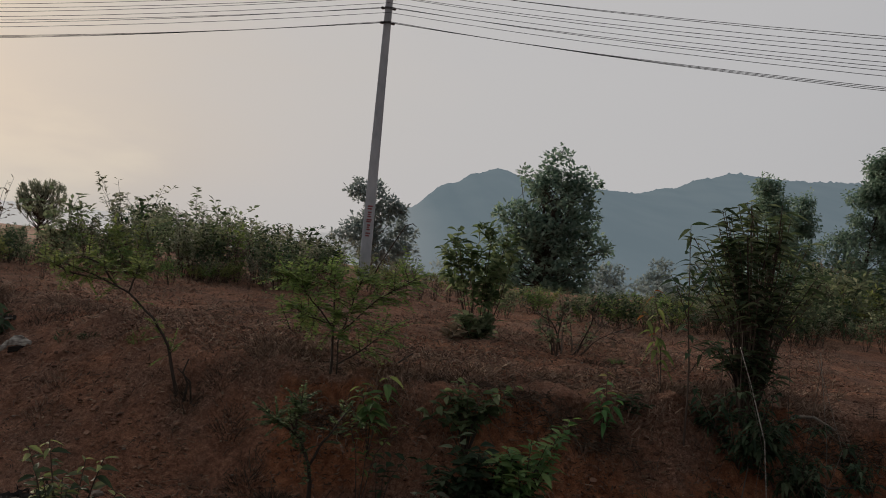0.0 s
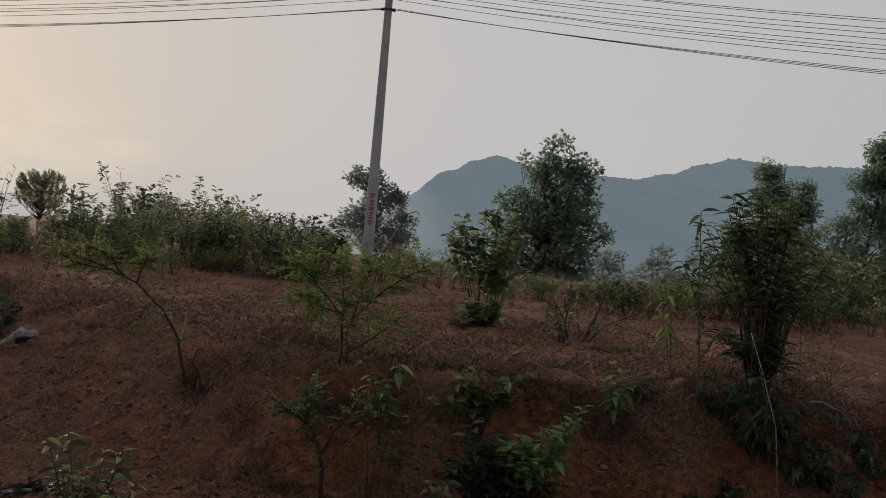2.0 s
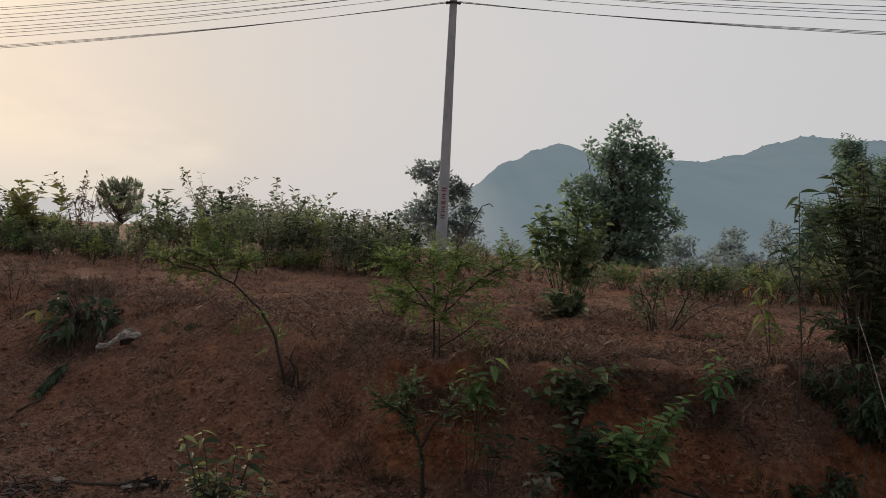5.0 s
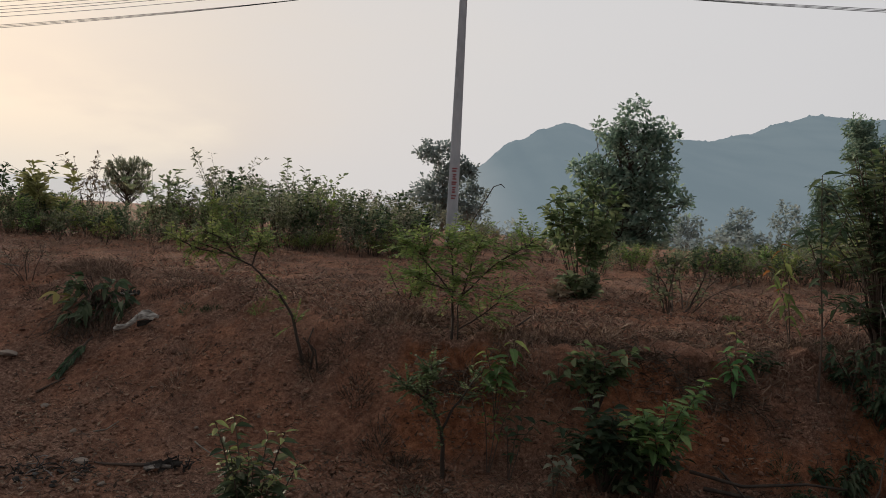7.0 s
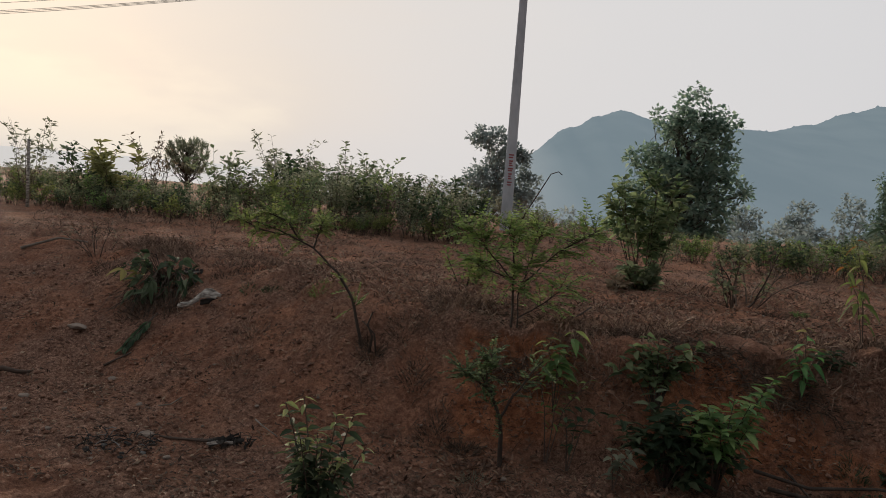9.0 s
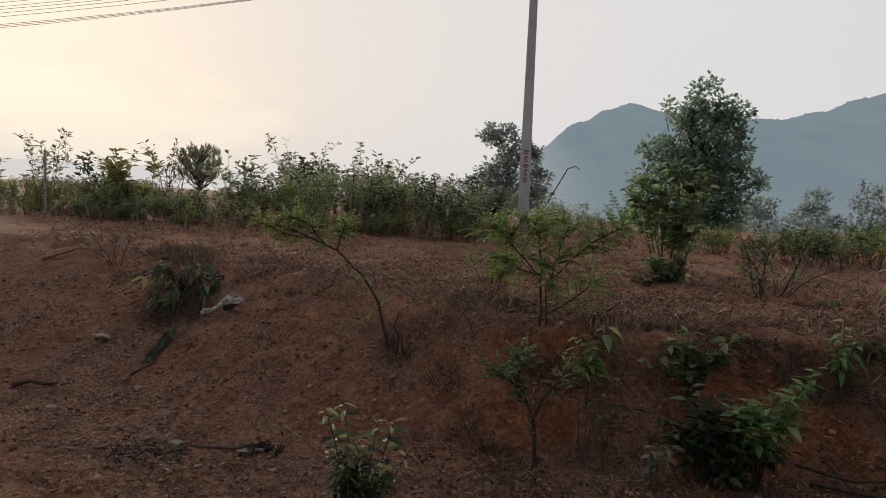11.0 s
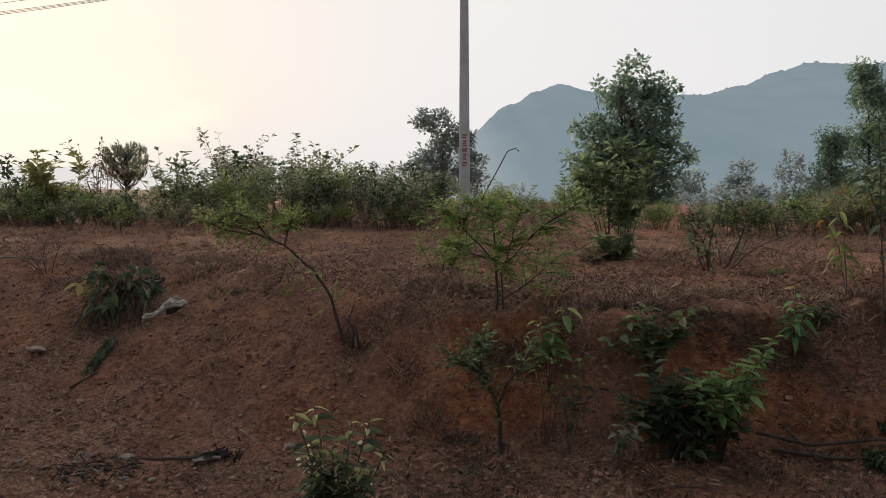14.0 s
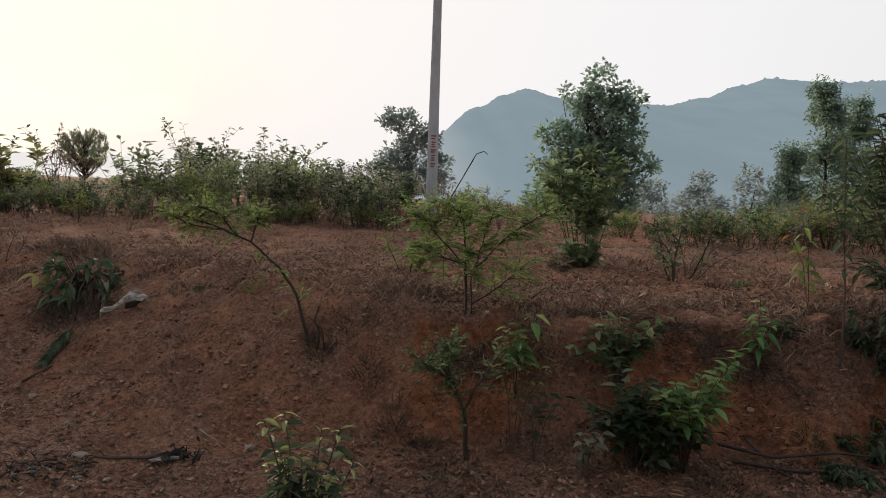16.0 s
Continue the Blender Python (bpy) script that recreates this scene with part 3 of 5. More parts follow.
# ---- scrub ----
def scrub(kind_name, at, H, spread, stems, leaf_mat, L, W, per_stem, label, group="", droop=0.2, bare=0.25, twig_r=0.008, category="shrub", simple=True, upright=1.6, bend_amount=0.1, root=0.05):
    e = thing(kind_name, at, label, category, group)
    wood, leaves = Geo(), Geo()
    for k in range(stems):
        a = rnd(0, 2 * math.pi)
        d = Vector((math.cos(a), math.sin(a), rnd(upright, upright * 2.4) / max(0.3, spread)))
        st = bent(Vector((math.cos(a) * root, math.sin(a) * root, -0.12)), d, H * rnd(0.6, 1.0), 6, bend_amount)
        wood.tube(st, taper(twig_r, twig_r * 0.3, len(st)), 4)
        twigs = [(st, bare)]
        for j in range(3):
            q, dd = along(st, rnd(0.1 + bare, 0.9))
            tw = bent(q, dd + rdir(0.6) * 0.8, H * rnd(0.12, 0.3), 4, 0.15, 0.03)
            wood.tube(tw, taper(twig_r * 0.5, twig_r * 0.2, len(tw)), 3)
            twigs.append((tw, 0.15))
        for i in range(per_stem):
            tw, lo = random.choice(twigs)
            p, dd = along(tw, lo + (1 - lo) * random.random() ** (0.7 if bare > 0.1 else 1.0))
            o = rdir(0.5)
            leaves.leaf(p + o * 0.015, o + dd * 0.5 + Vector((0, 0, 0.15)), L * rnd(0.55, 1.2), W * rnd(0.6, 1.2), droop, simple=simple)
    part("stem", wood, M_TWIG, e)
    part("foliage", leaves, leaf_mat, e)
    return e


random.seed(31)
GREEN = "scrubby green bush with thin brown stems on the terrace"
KINDS = []
for i, (H, sp, st, mat, L, W, per, lab) in enumerate((
        (1.9, 0.7, 8, M_LEAF_SHRUB, 0.15, 0.065, 34, GREEN), (2.0, 0.6, 8, M_LEAF_OLIVE, 0.12, 0.05, 46, "tall olive scrub bush with small leaves"),
        (1.7, 0.8, 9, M_LEAF_SHRUB, 0.17, 0.08, 26, GREEN), (1.8, 0.45, 10, M_LEAF_DRY, 0.11, 0.045, 24, "half-bare scrub bush with withered brown leaves"),
        (1.5, 0.9, 10, M_LEAF_DARK, 0.14, 0.07, 30, "deep green scrub bush with broad leaves"), (2.1, 0.5, 7, M_LEAF_OLIVE, 0.15, 0.06, 34, "tall thin olive scrub bush"),
        (1.3, 1.0, 11, M_LEAF_FEATHER, 0.15, 0.055, 24, "low fresh green bush at the terrace edge"), (1.6, 0.5, 14, M_LEAF_DRY, 0.10, 0.03, 18, "straw-brown thicket of dry stems"))):
    ob = scrub("scrub_bush", gz(-3 - 1.4 * i, 18), H, sp, st, mat, L * 1.12, W * 1.18, per, lab, "terrace scrub")
    KINDS.append((ob, H))


def plant_copy(ob, x, y, scale, lift=0.0):
    m = Matrix.Translation(gz(x, y, lift)) @ Matrix.Rotation(rnd(0, 6.28), 4, "Z") @ Matrix.Diagonal((scale * rnd(0.85, 1.2), scale * rnd(0.85, 1.2), scale, 1))
    return copy_thing(ob, m)


# how high the scrub stands, as a slope from eye level, by bearing from the road
SCRUB_TOP = ((-0.75, -0.018), (-0.66, -0.014), (-0.54, -0.006), (-0.485, -0.020), (-0.465, -0.021), (-0.42, -0.021), (-0.395, -0.008), (-0.36, 0.006), (-0.285, 0.034), (-0.23, 0.022), (-0.19, 0.040), (-0.13, 0.016), (-0.08, 0.018),
             (-0.03, 0.006), (0.03, -0.012), (0.07, -0.030), (0.12, -0.036), (0.31, -0.030), (0.40, -0.022), (0.46, -0.012), (0.53, 0.012), (0.60, 0.05), (0.9, 0.06))


def scrub_limit(x, y):
    return 2.42 + lerp_table(SCRUB_TOP, (x - 0.25) / (y - 2.7)) * (y - 2.7) - ground_z(x, y)


FAR = {}


def join_copy(ob, x, y, scale):
    """Adds a bush far back in the scrub to the joined rest."""
    m = Matrix.Translation(gz(x, y)) @ Matrix.Rotation(rnd(0, 6.28), 4, "Z") @ Matrix.Diagonal((scale, scale, scale, 1))
    for c in ob.children:
        g = FAR.setdefault(c.data.materials[0], Geo())
        k = len(g.v)
        g.v += [m @ v.co for v in c.data.vertices]
        g.f += [tuple(k + i for i in p.vertices) for p in c.data.polygons]


def band(u0, u1, y0, y1, count, most, weights, far=False):
    for _ in range(count):
        y = rnd(y0, y1)
        x = 0.25 + rnd(u0, u1) * (y - 2.7)
        ob, H = random.choices(KINDS, weights)[0]
        h = min(scrub_limit(x, y), most) * (1.0 - 0.48 * random.random() ** 1.2)
        if h > 0.25:
            if far:
                join_copy(ob, x, y, 1.06 * h / H)
            else:
                plant_copy(ob, x, y, 1.06 * h / H)


ALL = (5, 4, 5, 3, 4, 4, 3, 3)
band(-0.76, -0.04, 16.4, 18.6, 84, 1.35, (6, 3, 6, 2, 5, 2, 6, 2))
band(-0.76, -0.06, 15.9, 16.9, 40, 0.55, (4, 1, 4, 2, 2, 0, 8, 2))
band(-0.76, -0.02, 18.6, 23.0, 78, 2.0, ALL)
band(0.17, 0.62, 15.2, 17.2, 84, 0.95, (6, 2, 5, 3, 5, 1, 6, 3))
band(0.02, 0.17, 20.5, 24.0, 26, 1.3, (3, 4, 3, 4, 3, 2, 2, 3))
band(-0.02, 0.20, 17.0, 20.5, 46, 0.62, (4, 3, 4, 5, 3, 1, 6, 5), far=True)
band(-0.76, -0.10, 16.0, 17.4, 60, 0.50, (4, 2, 5, 2, 2, 0, 9, 2), far=True)
band(-0.76, 0.02, 23.0, 31.0, 70, 2.2, (3, 5, 3, 3, 2, 6, 1, 2), far=True)
band(0.50, 0.85, 18.0, 23.0, 22, 2.2, (1, 1, 2, 0, 8, 1, 0, 0))
band(0.02, 0.22, 22.0, 32.0, 40, 1.6, (4, 5, 4, 3, 4, 3, 2, 2), far=True)
band(0.62, 0.9, 15.4, 18.0, 26, 0.95, (5, 2, 5, 3, 6, 1, 5, 3), far=True)
band(0.15, 0.9, 17.2, 24.0, 110, 1.3, (5, 3, 5, 3, 6, 2, 3, 3), far=True)
band(0.12, 0.9, 24.0, 36.0, 90, 2.6, (5, 4, 4, 3, 6, 3, 1, 2), far=True)
for far_mat, far_geo in FAR.items():
    tagged(new("distant_scrub", far_geo.mesh("distant_scrub", far_mat)), "thick scrub growing back from the terrace", "scrub", kind="stuff")
# low young bushes scattered on the open terrace
for x, y, h in ((-4.4, 14.2, 0.55), (-2.9, 15.4, 0.5), (-1.7, 15.8, 0.45), (-5.6, 15.2, 0.6), (-3.6, 16.0, 0.7), (-0.6, 16.6, 0.6), (-6.6, 15.6, 0.7), (-1.2, 17.4, 0.8)):
    ob, H = random.choice((KINDS[0], KINDS[2], KINDS[6], KINDS[3]))
    plant_copy(ob, x, y, h / H)

random.seed(41)
scrub("broadleaf_bush", gz(-7.7, 17.2), 1.6, 0.6, 8, M_LEAF_PALE, 0.26, 0.11, 30, "tall yellow-green bush with long pinnate leaves", droop=0.3)
scrub("leafy_bush", gz(1.88, 12.65), 1.62, 0.55, 17, M_LEAF_BUSH, 0.17, 0.075, 50, "upright leafy bush on the terrace edge", simple=False, bare=0.32, root=0.08, droop=0.35)
scrub("undergrowth_bush", gz(1.85, 12.5), 0.5, 0.9, 8, M_LEAF_SHRUB, 0.15, 0.08, 34, "low dark bush at the foot of the upright one", simple=False, bare=0.05)
scrub("dead_leaf_clump", gz(1.50, 12.35), 0.36, 1.2, 6, M_LEAF_DRY, 0.16, 0.08, 12, "pale withered leaf clump beside a bush", simple=False, bare=0.1)
scrub("thorny_bush", gz(2.78, 11.7), 0.86, 0.75, 6, M_LEAF_SHRUB, 0.10, 0.05, 34, "sparse thorny bush with bent dark stems", bare=0.5, twig_r=0.015, upright=0.55, bend_amount=0.2)
scrub("thorny_bush", gz(2.98, 11.95), 0.9, 0.7, 6, M_LEAF_DRY, 0.09, 0.04, 26, "sparse thorny bush with small browning leaves", bare=0.45, twig_r=0.013, upright=0.55, bend_amount=0.22)
scrub("bare_bush", gz(-5.0, 12.0), 0.62, 1.6, 8, M_LEAF_DRY, 0.07, 0.03, 8, "almost leafless reddish twiggy bush on the bank", bare=0.6, twig_r=0.007, bend_amount=0.2)
scrub("low_bush", gz(-0.3, 11.4), 0.55, 1.0, 7, M_LEAF_FEATHER, 0.09, 0.035, 40, "small yellow-green bush behind the feathery sapling")


def stick(name, pts, r0, r1, mat, label, category="branch", n=6):
    g = Geo()
    pts = [Vector(p) for p in pts]
    g.tube(pts, taper(r0, r1, len(pts)), n)
    at = pts[0].copy()
    g.v = [v - at for v in g.v]
    ob = new(name, g.mesh(name, mat, True))
    ob.location = at
    return tagged(ob, label, category)


stick("hooked_branch", [gz(0.15, 18.5, -0.1), (0.4, 18.5, 1.95), (0.72, 18.5, 2.55), (0.85, 18.5, 2.80), (1.0, 18.5, 2.86), (1.08, 18.5, 2.80)], 0.014, 0.008, M_BARK, "leaning dead branch with a hooked tip beside the pole")
stick("wooden_post", [gz(-8.66, 16, -0.2), (-8.67, 16, 1.9), (-8.68, 16, 2.62)], 0.030, 0.026, M_PALEWOOD, "weathered upright wooden post among the scrub", "post", 8)


# ---- feathery saplings on the bank ----
def pinnate(leaves, wood, p, d, length, pairs, L, W, droop=0.25):
    """A compound leaf: a bending rib with paired leaflets."""
    pts = [p.copy()]
    d = d.normalized()
    for i in range(5):
        d = (d + Vector((0, 0, -droop / 5)) + rdir() * 0.04).normalized()
        pts.append(pts[-1] + d * length / 5)
    wood.tube(pts, taper(0.003, 0.0012, 6), 3)
    for i in range(pairs):
        q, dd = along(pts, 0.12 + 0.88 * (i + 0.5) / pairs)
        side = dd.cross(Vector((0, 0, 1)))
        side = side.normalized() if side.length > 0.01 else Vector((1, 0, 0))
        for sgn in (-1, 1):
            leaves.leaf(q, side * sgn + dd * 0.55 + rdir() * 0.1, L * rnd(0.8, 1.1) * (1.1 - 0.5 * i / pairs), W, 0.05, simple=True)


def sapling(name, at, limbs, label, leaf_mat, sprays, spray_len=0.2, L=0.045, W=0.014, seed=5, r=0.014):
    """limbs: lists of world points; sprays: how many compound leaves go on each limb."""
    random.seed(seed)
    e = thing(name, at, label, "sapling")
    wood, leaves = Geo(), Geo()
    for k, (limb, n) in enumerate(zip(limbs, sprays)):
        pts = [Vector(p) - at for p in limb]
        fine = []
        for i in range(len(pts) * 3 - 2):
            q, _ = along(pts, i / (len(pts) * 3 - 3))
            fine.append(q + rdir() * 0.006)
        wood.tube(fine, taper(r * (1 if k == 0 else 0.55), r * 0.25, len(fine)), 6)
        for i in range(n):
            s = 1 - 0.72 * random.random() ** 1.05
            p, d = along(fine, s)
            a = rdir(0.8)
            pinnate(leaves, wood, p, a + d * 0.5 + Vector((0, 0, 0.25)), spray_len * rnd(0.6, 1.2), 9, L, W, 0.4)
    part("stem", wood, M_BARK, e)
    part("foliage", leaves, leaf_mat, e)
    return e


b = gz(-1.08, 9.54)
sapling("leaning_sapling", b, [
    [b - Vector((0, 0, 0.05)), (-1.12, 9.54, 1.05), (-1.2, 9.56, 1.31), (-1.36, 9.6, 1.53), (-1.62, 9.65, 1.74), (-1.95, 9.7, 1.86), (-2.2, 9.7, 1.93)],
    [(-1.62, 9.65, 1.74), (-1.58, 9.66, 1.88), (-1.55, 9.66, 1.98)], [(-1.75, 9.68, 1.79), (-1.9, 9.75, 1.95), (-2.1, 9.8, 2.02)], [(-1.85, 9.7, 1.83), (-2.1, 9.6, 1.86), (-2.35, 9.6, 1.98)]],
    "sapling leaning far over the bank with feathery leaves", M_LEAF_FEATHER, (26, 30, 30, 34), 0.20, 0.050, 0.022, 51, 0.017)
stick("broken_twig", [gz(-1.0, 9.5, -0.03), (-0.98, 9.5, 1.0), (-1.03, 9.5, 1.10), (-0.99, 9.5, 1.22)], 0.012, 0.006, M_BARK, "short broken forked twig at the sapling's foot")
stick("broken_twig", [gz(-0.93, 9.5, -0.03), (-0.96, 9.5, 1.02), (-1.08, 9.5, 1.13)], 0.010, 0.005, M_BARK, "short broken twig at the sapling's foot")

b = gz(0.27, 9.45)
sapling("feathery_sapling", b, [
    [b - Vector((0, 0, 0.05)), (0.25, 9.45, 1.5), (0.24, 9.47, 1.75), (0.21, 9.5, 2.0), (0.16, 9.5, 2.1)],
    [b - Vector((-0.04, 0, 0.05)), (0.30, 9.48, 1.5), (0.36, 9.5, 1.75), (0.42, 9.5, 1.95), (0.46, 9.5, 2.08)],
    [(0.24, 9.47, 1.62), (0.05, 9.5, 1.82), (-0.12, 9.52, 2.0), (-0.22, 9.5, 2.04)], [(0.33, 9.48, 1.6), (0.55, 9.5, 1.85), (0.72, 9.5, 1.98), (0.93, 9.5, 2.12)],
    [(0.30, 9.45, 1.3), (0.48, 9.42, 1.42), (0.62, 9.4, 1.55), (0.70, 9.4, 1.62)], [(0.24, 9.45, 1.65), (0.0, 9.6, 1.68), (-0.15, 9.65, 1.75)]],
    "bushy feathery sapling with bright yellow-green leaves", M_LEAF_FEATHER, (46, 46, 40, 46, 24, 30), 0.30, 0.066, 0.025, 52, 0.013)

b = gz(0.26, 8.56)
sapling("small_sapling", b, [
    [b - Vector((0, 0, 0.05)), (0.25, 8.56, 0.52), (0.23, 8.55, 0.66), (0.12, 8.55, 0.88), (0.05, 8.55, 1.0)], [(0.24, 8.55, 0.66), (0.32, 8.55, 0.84), (0.42, 8.56, 1.0), (0.52, 8.56, 1.13)],
    [(0.15, 8.55, 0.85), (0.0, 8.56, 0.95), (-0.12, 8.56, 1.02)], [(0.10, 8.55, 0.9), (0.11, 8.56, 1.02), (0.13, 8.56, 1.14)]],
    "small forked sapling with olive-green feathery leaves", M_LEAF_BUSH, (18, 10, 26, 24), 0.17, 0.045, 0.022, 53, 0.020)


# ---- leafy plants in the bank ----
def leafy_plant(name, at, shoots, label, leaf_mat, per, L, W, seed=1, tip_mat=None, droop=0.35, r=0.006, category="plant", fill=None, reach=0.75):
    """shoots: end points in the world; lance leaves whorl out towards each shoot's end."""
    random.seed(seed)
    e = thing(name, at, label, category)
    wood, leaves, tips = Geo(), Geo(), Geo()
    shoots = list(shoots)
    if fill:
        c, half, count = fill
        for _ in range(count):
            o = rdir()
            shoots.append([c[i] + o[i] * half[i] * rnd(0.5, 1.0) for i in range(3)])
    for p in shoots:
        p = Vector(p) - at
        mid = p * 0.5 + Vector((p.x * -0.12, 0, p.length * 0.12))
        line = [Vector((0, 0, -0.04)), mid, p]
        fine = [along(line, i / 6)[0] + rdir() * 0.004 for i in range(7)]
        wood.tube(fine, taper(r, r * 0.35, 7), 5)
        for i in range(per):
            s = 1 - reach * (i / per) ** 1.1
            q, d = along(fine, s)
            a = i * 2.4 + rnd(-0.4, 0.4)
            out = Vector((math.cos(a), math.sin(a) , rnd(-0.1, 0.55)))
            tgt = tips if tip_mat and i < per * 0.15 else leaves
            small = 0.68 if tgt is tips else 1.0
            tgt.leaf(q, out, small * L * rnd(0.65, 1.15), small * W * rnd(0.75, 1.15), droop * rnd(0.5, 1.6))
    part("stem", wood, M_TWIG, e)
    part("foliage", leaves, leaf_mat, e)
    if tips.f:
        part("young_foliage", tips, tip_mat, e, "pale yellow young leaves")
    return e


leafy_plant("roadside_plant", gz(-0.555, 5.95), [(-0.705, 5.9, 1.42), (-0.635, 5.92, 1.45), (-0.485, 5.95, 1.37), (-0.415, 5.95, 1.38), (-0.555, 5.9, 1.30), (-0.605, 5.85, 1.22), (-0.445, 5.9, 1.20), (-0.705, 6.0, 1.20), (-0.365, 6.0, 1.22)],
            "bushy roadside plant with glossy lance leaves and pale tips", M_LEAF_DARK, 17, 0.092, 0.032, 61, M_LEAF_PALE, droop=0.35, reach=0.5, fill=((-0.545, 5.95, 1.2), (0.17, 0.12, 0.12), 10))
leafy_plant("bank_plant", gz(0.66, 8.98, 0.0), [(0.55, 8.9, 1.24), (0.78, 8.92, 1.32), (0.66, 8.85, 1.15), (0.66, 8.86, 1.05)], "fresh green leafy plant rooted in the bank", M_LEAF_BRIGHT, 9, 0.19, 0.07, 62, M_LEAF_FEATHER, droop=0.5, reach=0.6)
leafy_plant("bank_seedling", gz(0.62, 8.75), [(0.5, 8.7, 1.0), (0.72, 8.68, 0.99), (0.9, 8.7, 0.99)], "low yellow-green seedling on the bank", M_LEAF_FEATHER, 12, 0.10, 0.028, 63)
leafy_plant("bank_seedling", gz(0.78, 8.62), [(0.72, 8.6, 0.76), (0.86, 8.6, 0.78), (0.98, 8.6, 0.77)], "small dark green seedling on the bank", M_LEAF_DARK, 8, 0.13, 0.04, 64)
leafy_plant("bank_plant", gz(2.68, 9.2), [(2.63, 9.1, 1.5), (2.54, 9.1, 1.33), (2.75, 9.1, 1.34), (2.60, 9.05, 1.22)], "fresh green plant with drooping leaves on the brow", M_LEAF_BRIGHT, 9, 0.15, 0.05, 65, M_LEAF_YELLOW, droop=0.6)
leafy_plant("brow_shrub", gz(2.95, 9.35), [(2.8, 9.3, 1.25), (2.95, 9.3, 1.3), (3.1, 9.3, 1.22)], "dull dark low shrub on the brow", M_LEAF_DARK, 14, 0.10, 0.04, 66)
leafy_plant("trailing_bush", gz(1.45, 8.85), [(1.05, 8.8, 1.10), (1.15, 8.8, 1.17), (1.33, 8.85, 1.36), (1.42, 8.8, 1.28), (1.55, 8.85, 1.27), (1.7, 8.9, 1.3), (1.83, 8.95, 1.34), (1.38, 8.7, 1.05), (1.25, 8.7, 1.12)],
            "trailing bush with grey-green oval leaves over the brow", M_LEAF_BUSH, 9, 0.115, 0.068, 67, reach=0.6, fill=((1.45, 8.9, 1.2), (0.38, 0.12, 0.14), 12))
leafy_plant("bright_bush", gz(1.88, 8.5), [(1.60, 8.3, 0.92), (1.70, 8.25, 1.0), (1.86, 8.2, 1.08), (1.98, 8.2, 1.05), (2.16, 8.35, 1.18), (2.08, 8.3, 1.1), (1.78, 8.15, 0.85), (1.66, 8.2, 0.8), (1.96, 8.15, 0.88), (2.03, 8.25, 0.95), (2.20, 8.4, 1.22), (1.80, 8.25, 0.7)],
            "bright green bush with long glossy leaves under the bank", M_LEAF_BRIGHT, 11, 0.145, 0.050, 68, M_LEAF_FEATHER, droop=0.25, fill=((1.88, 8.36, 0.82), (0.32, 0.16, 0.24), 9), reach=0.36)
# real foliage, but its bulk and dark leaves also imitate the hollow's shade
leafy_plant("shaded_bush", gz(1.5, 8.5), [(1.3, 8.35, 0.95), (1.38, 8.3, 0.85), (1.22, 8.35, 0.7), (1.45, 8.3, 0.75), (1.5, 8.3, 0.98), (1.6, 8.3, 0.65), (1.35, 8.4, 1.02), (1.75, 8.3, 0.6), (1.9, 8.35, 0.62), (1.1, 8.45, 0.8)],
            "bush in the hollow of the bank, its dark green also imitating shade", M_LEAF_DARK, 11, 0.13, 0.058, 69, droop=0.3, reach=0.5, fill=((1.62, 8.45, 0.64), (0.56, 0.16, 0.36), 40))
leafy_plant("grey_weed", gz(1.1, 8.3), [(1.05, 8.25, 0.6), (1.15, 8.2, 0.55), (1.2, 8.25, 0.62)], "dull grey-green weed at the bank foot", M_LEAF_OLIVE, 10, 0.11, 0.05, 70)

# tall shrub and slim saplings on the bank
random.seed(71)


def spread_shoots(lobes):
    """Shoot ends scattered through ellipsoids given by centre, half-sizes and count."""
    ends = []
    for c, half, count in lobes:
        for _ in range(count):
            o = rdir()
            ends.append([c[i] + o[i] * half[i] * rnd(0.35, 1.0) for i in range(3)])
    return ends


leafy_plant("tall_shrub", gz(4.0, 9.4), spread_shoots((((3.85, 9.45, 2.80), (0.50, 0.35, 0.34), 26), ((3.98, 9.40, 2.30), (0.58, 0.38, 0.34), 30), ((4.0, 9.35, 1.80), (0.42, 0.3, 0.34), 20))),
            "tall dense dark shrub hung with drooping lance leaves", M_LEAF_DARK, 12, 0.15, 0.046, 71, droop=0.32, r=0.009, category="shrub", reach=0.34)
leafy_plant("tall_shrub", gz(4.2, 9.6), spread_shoots((((4.16, 9.6, 3.05), (0.34, 0.3, 0.26), 18), ((4.50, 9.6, 2.55), (0.30, 0.3, 0.36), 15), ((3.60, 9.5, 2.6), (0.24, 0.3, 0.34), 9))),
            "tall olive-green shrub with long drooping leaves", M_LEAF_BUSH, 12, 0.15, 0.046, 74, droop=0.32, r=0.009, category="shrub", reach=0.34)
random.seed(76)
scrub("creeper_tangle", gz(3.95, 9.25), 0.8, 1.5, 18, M_LEAF_DARK, 0.11, 0.038, 70, "tangle of dark creepers hanging on the bank", droop=0.7, bare=0.02, simple=False)
scrub("creeper_tangle", gz(4.7, 9.2), 0.6, 1.8, 16, M_LEAF_DARK, 0.10, 0.035, 50, "low tangle of dark creepers at the bank foot", droop=0.7, bare=0.02, simple=False)


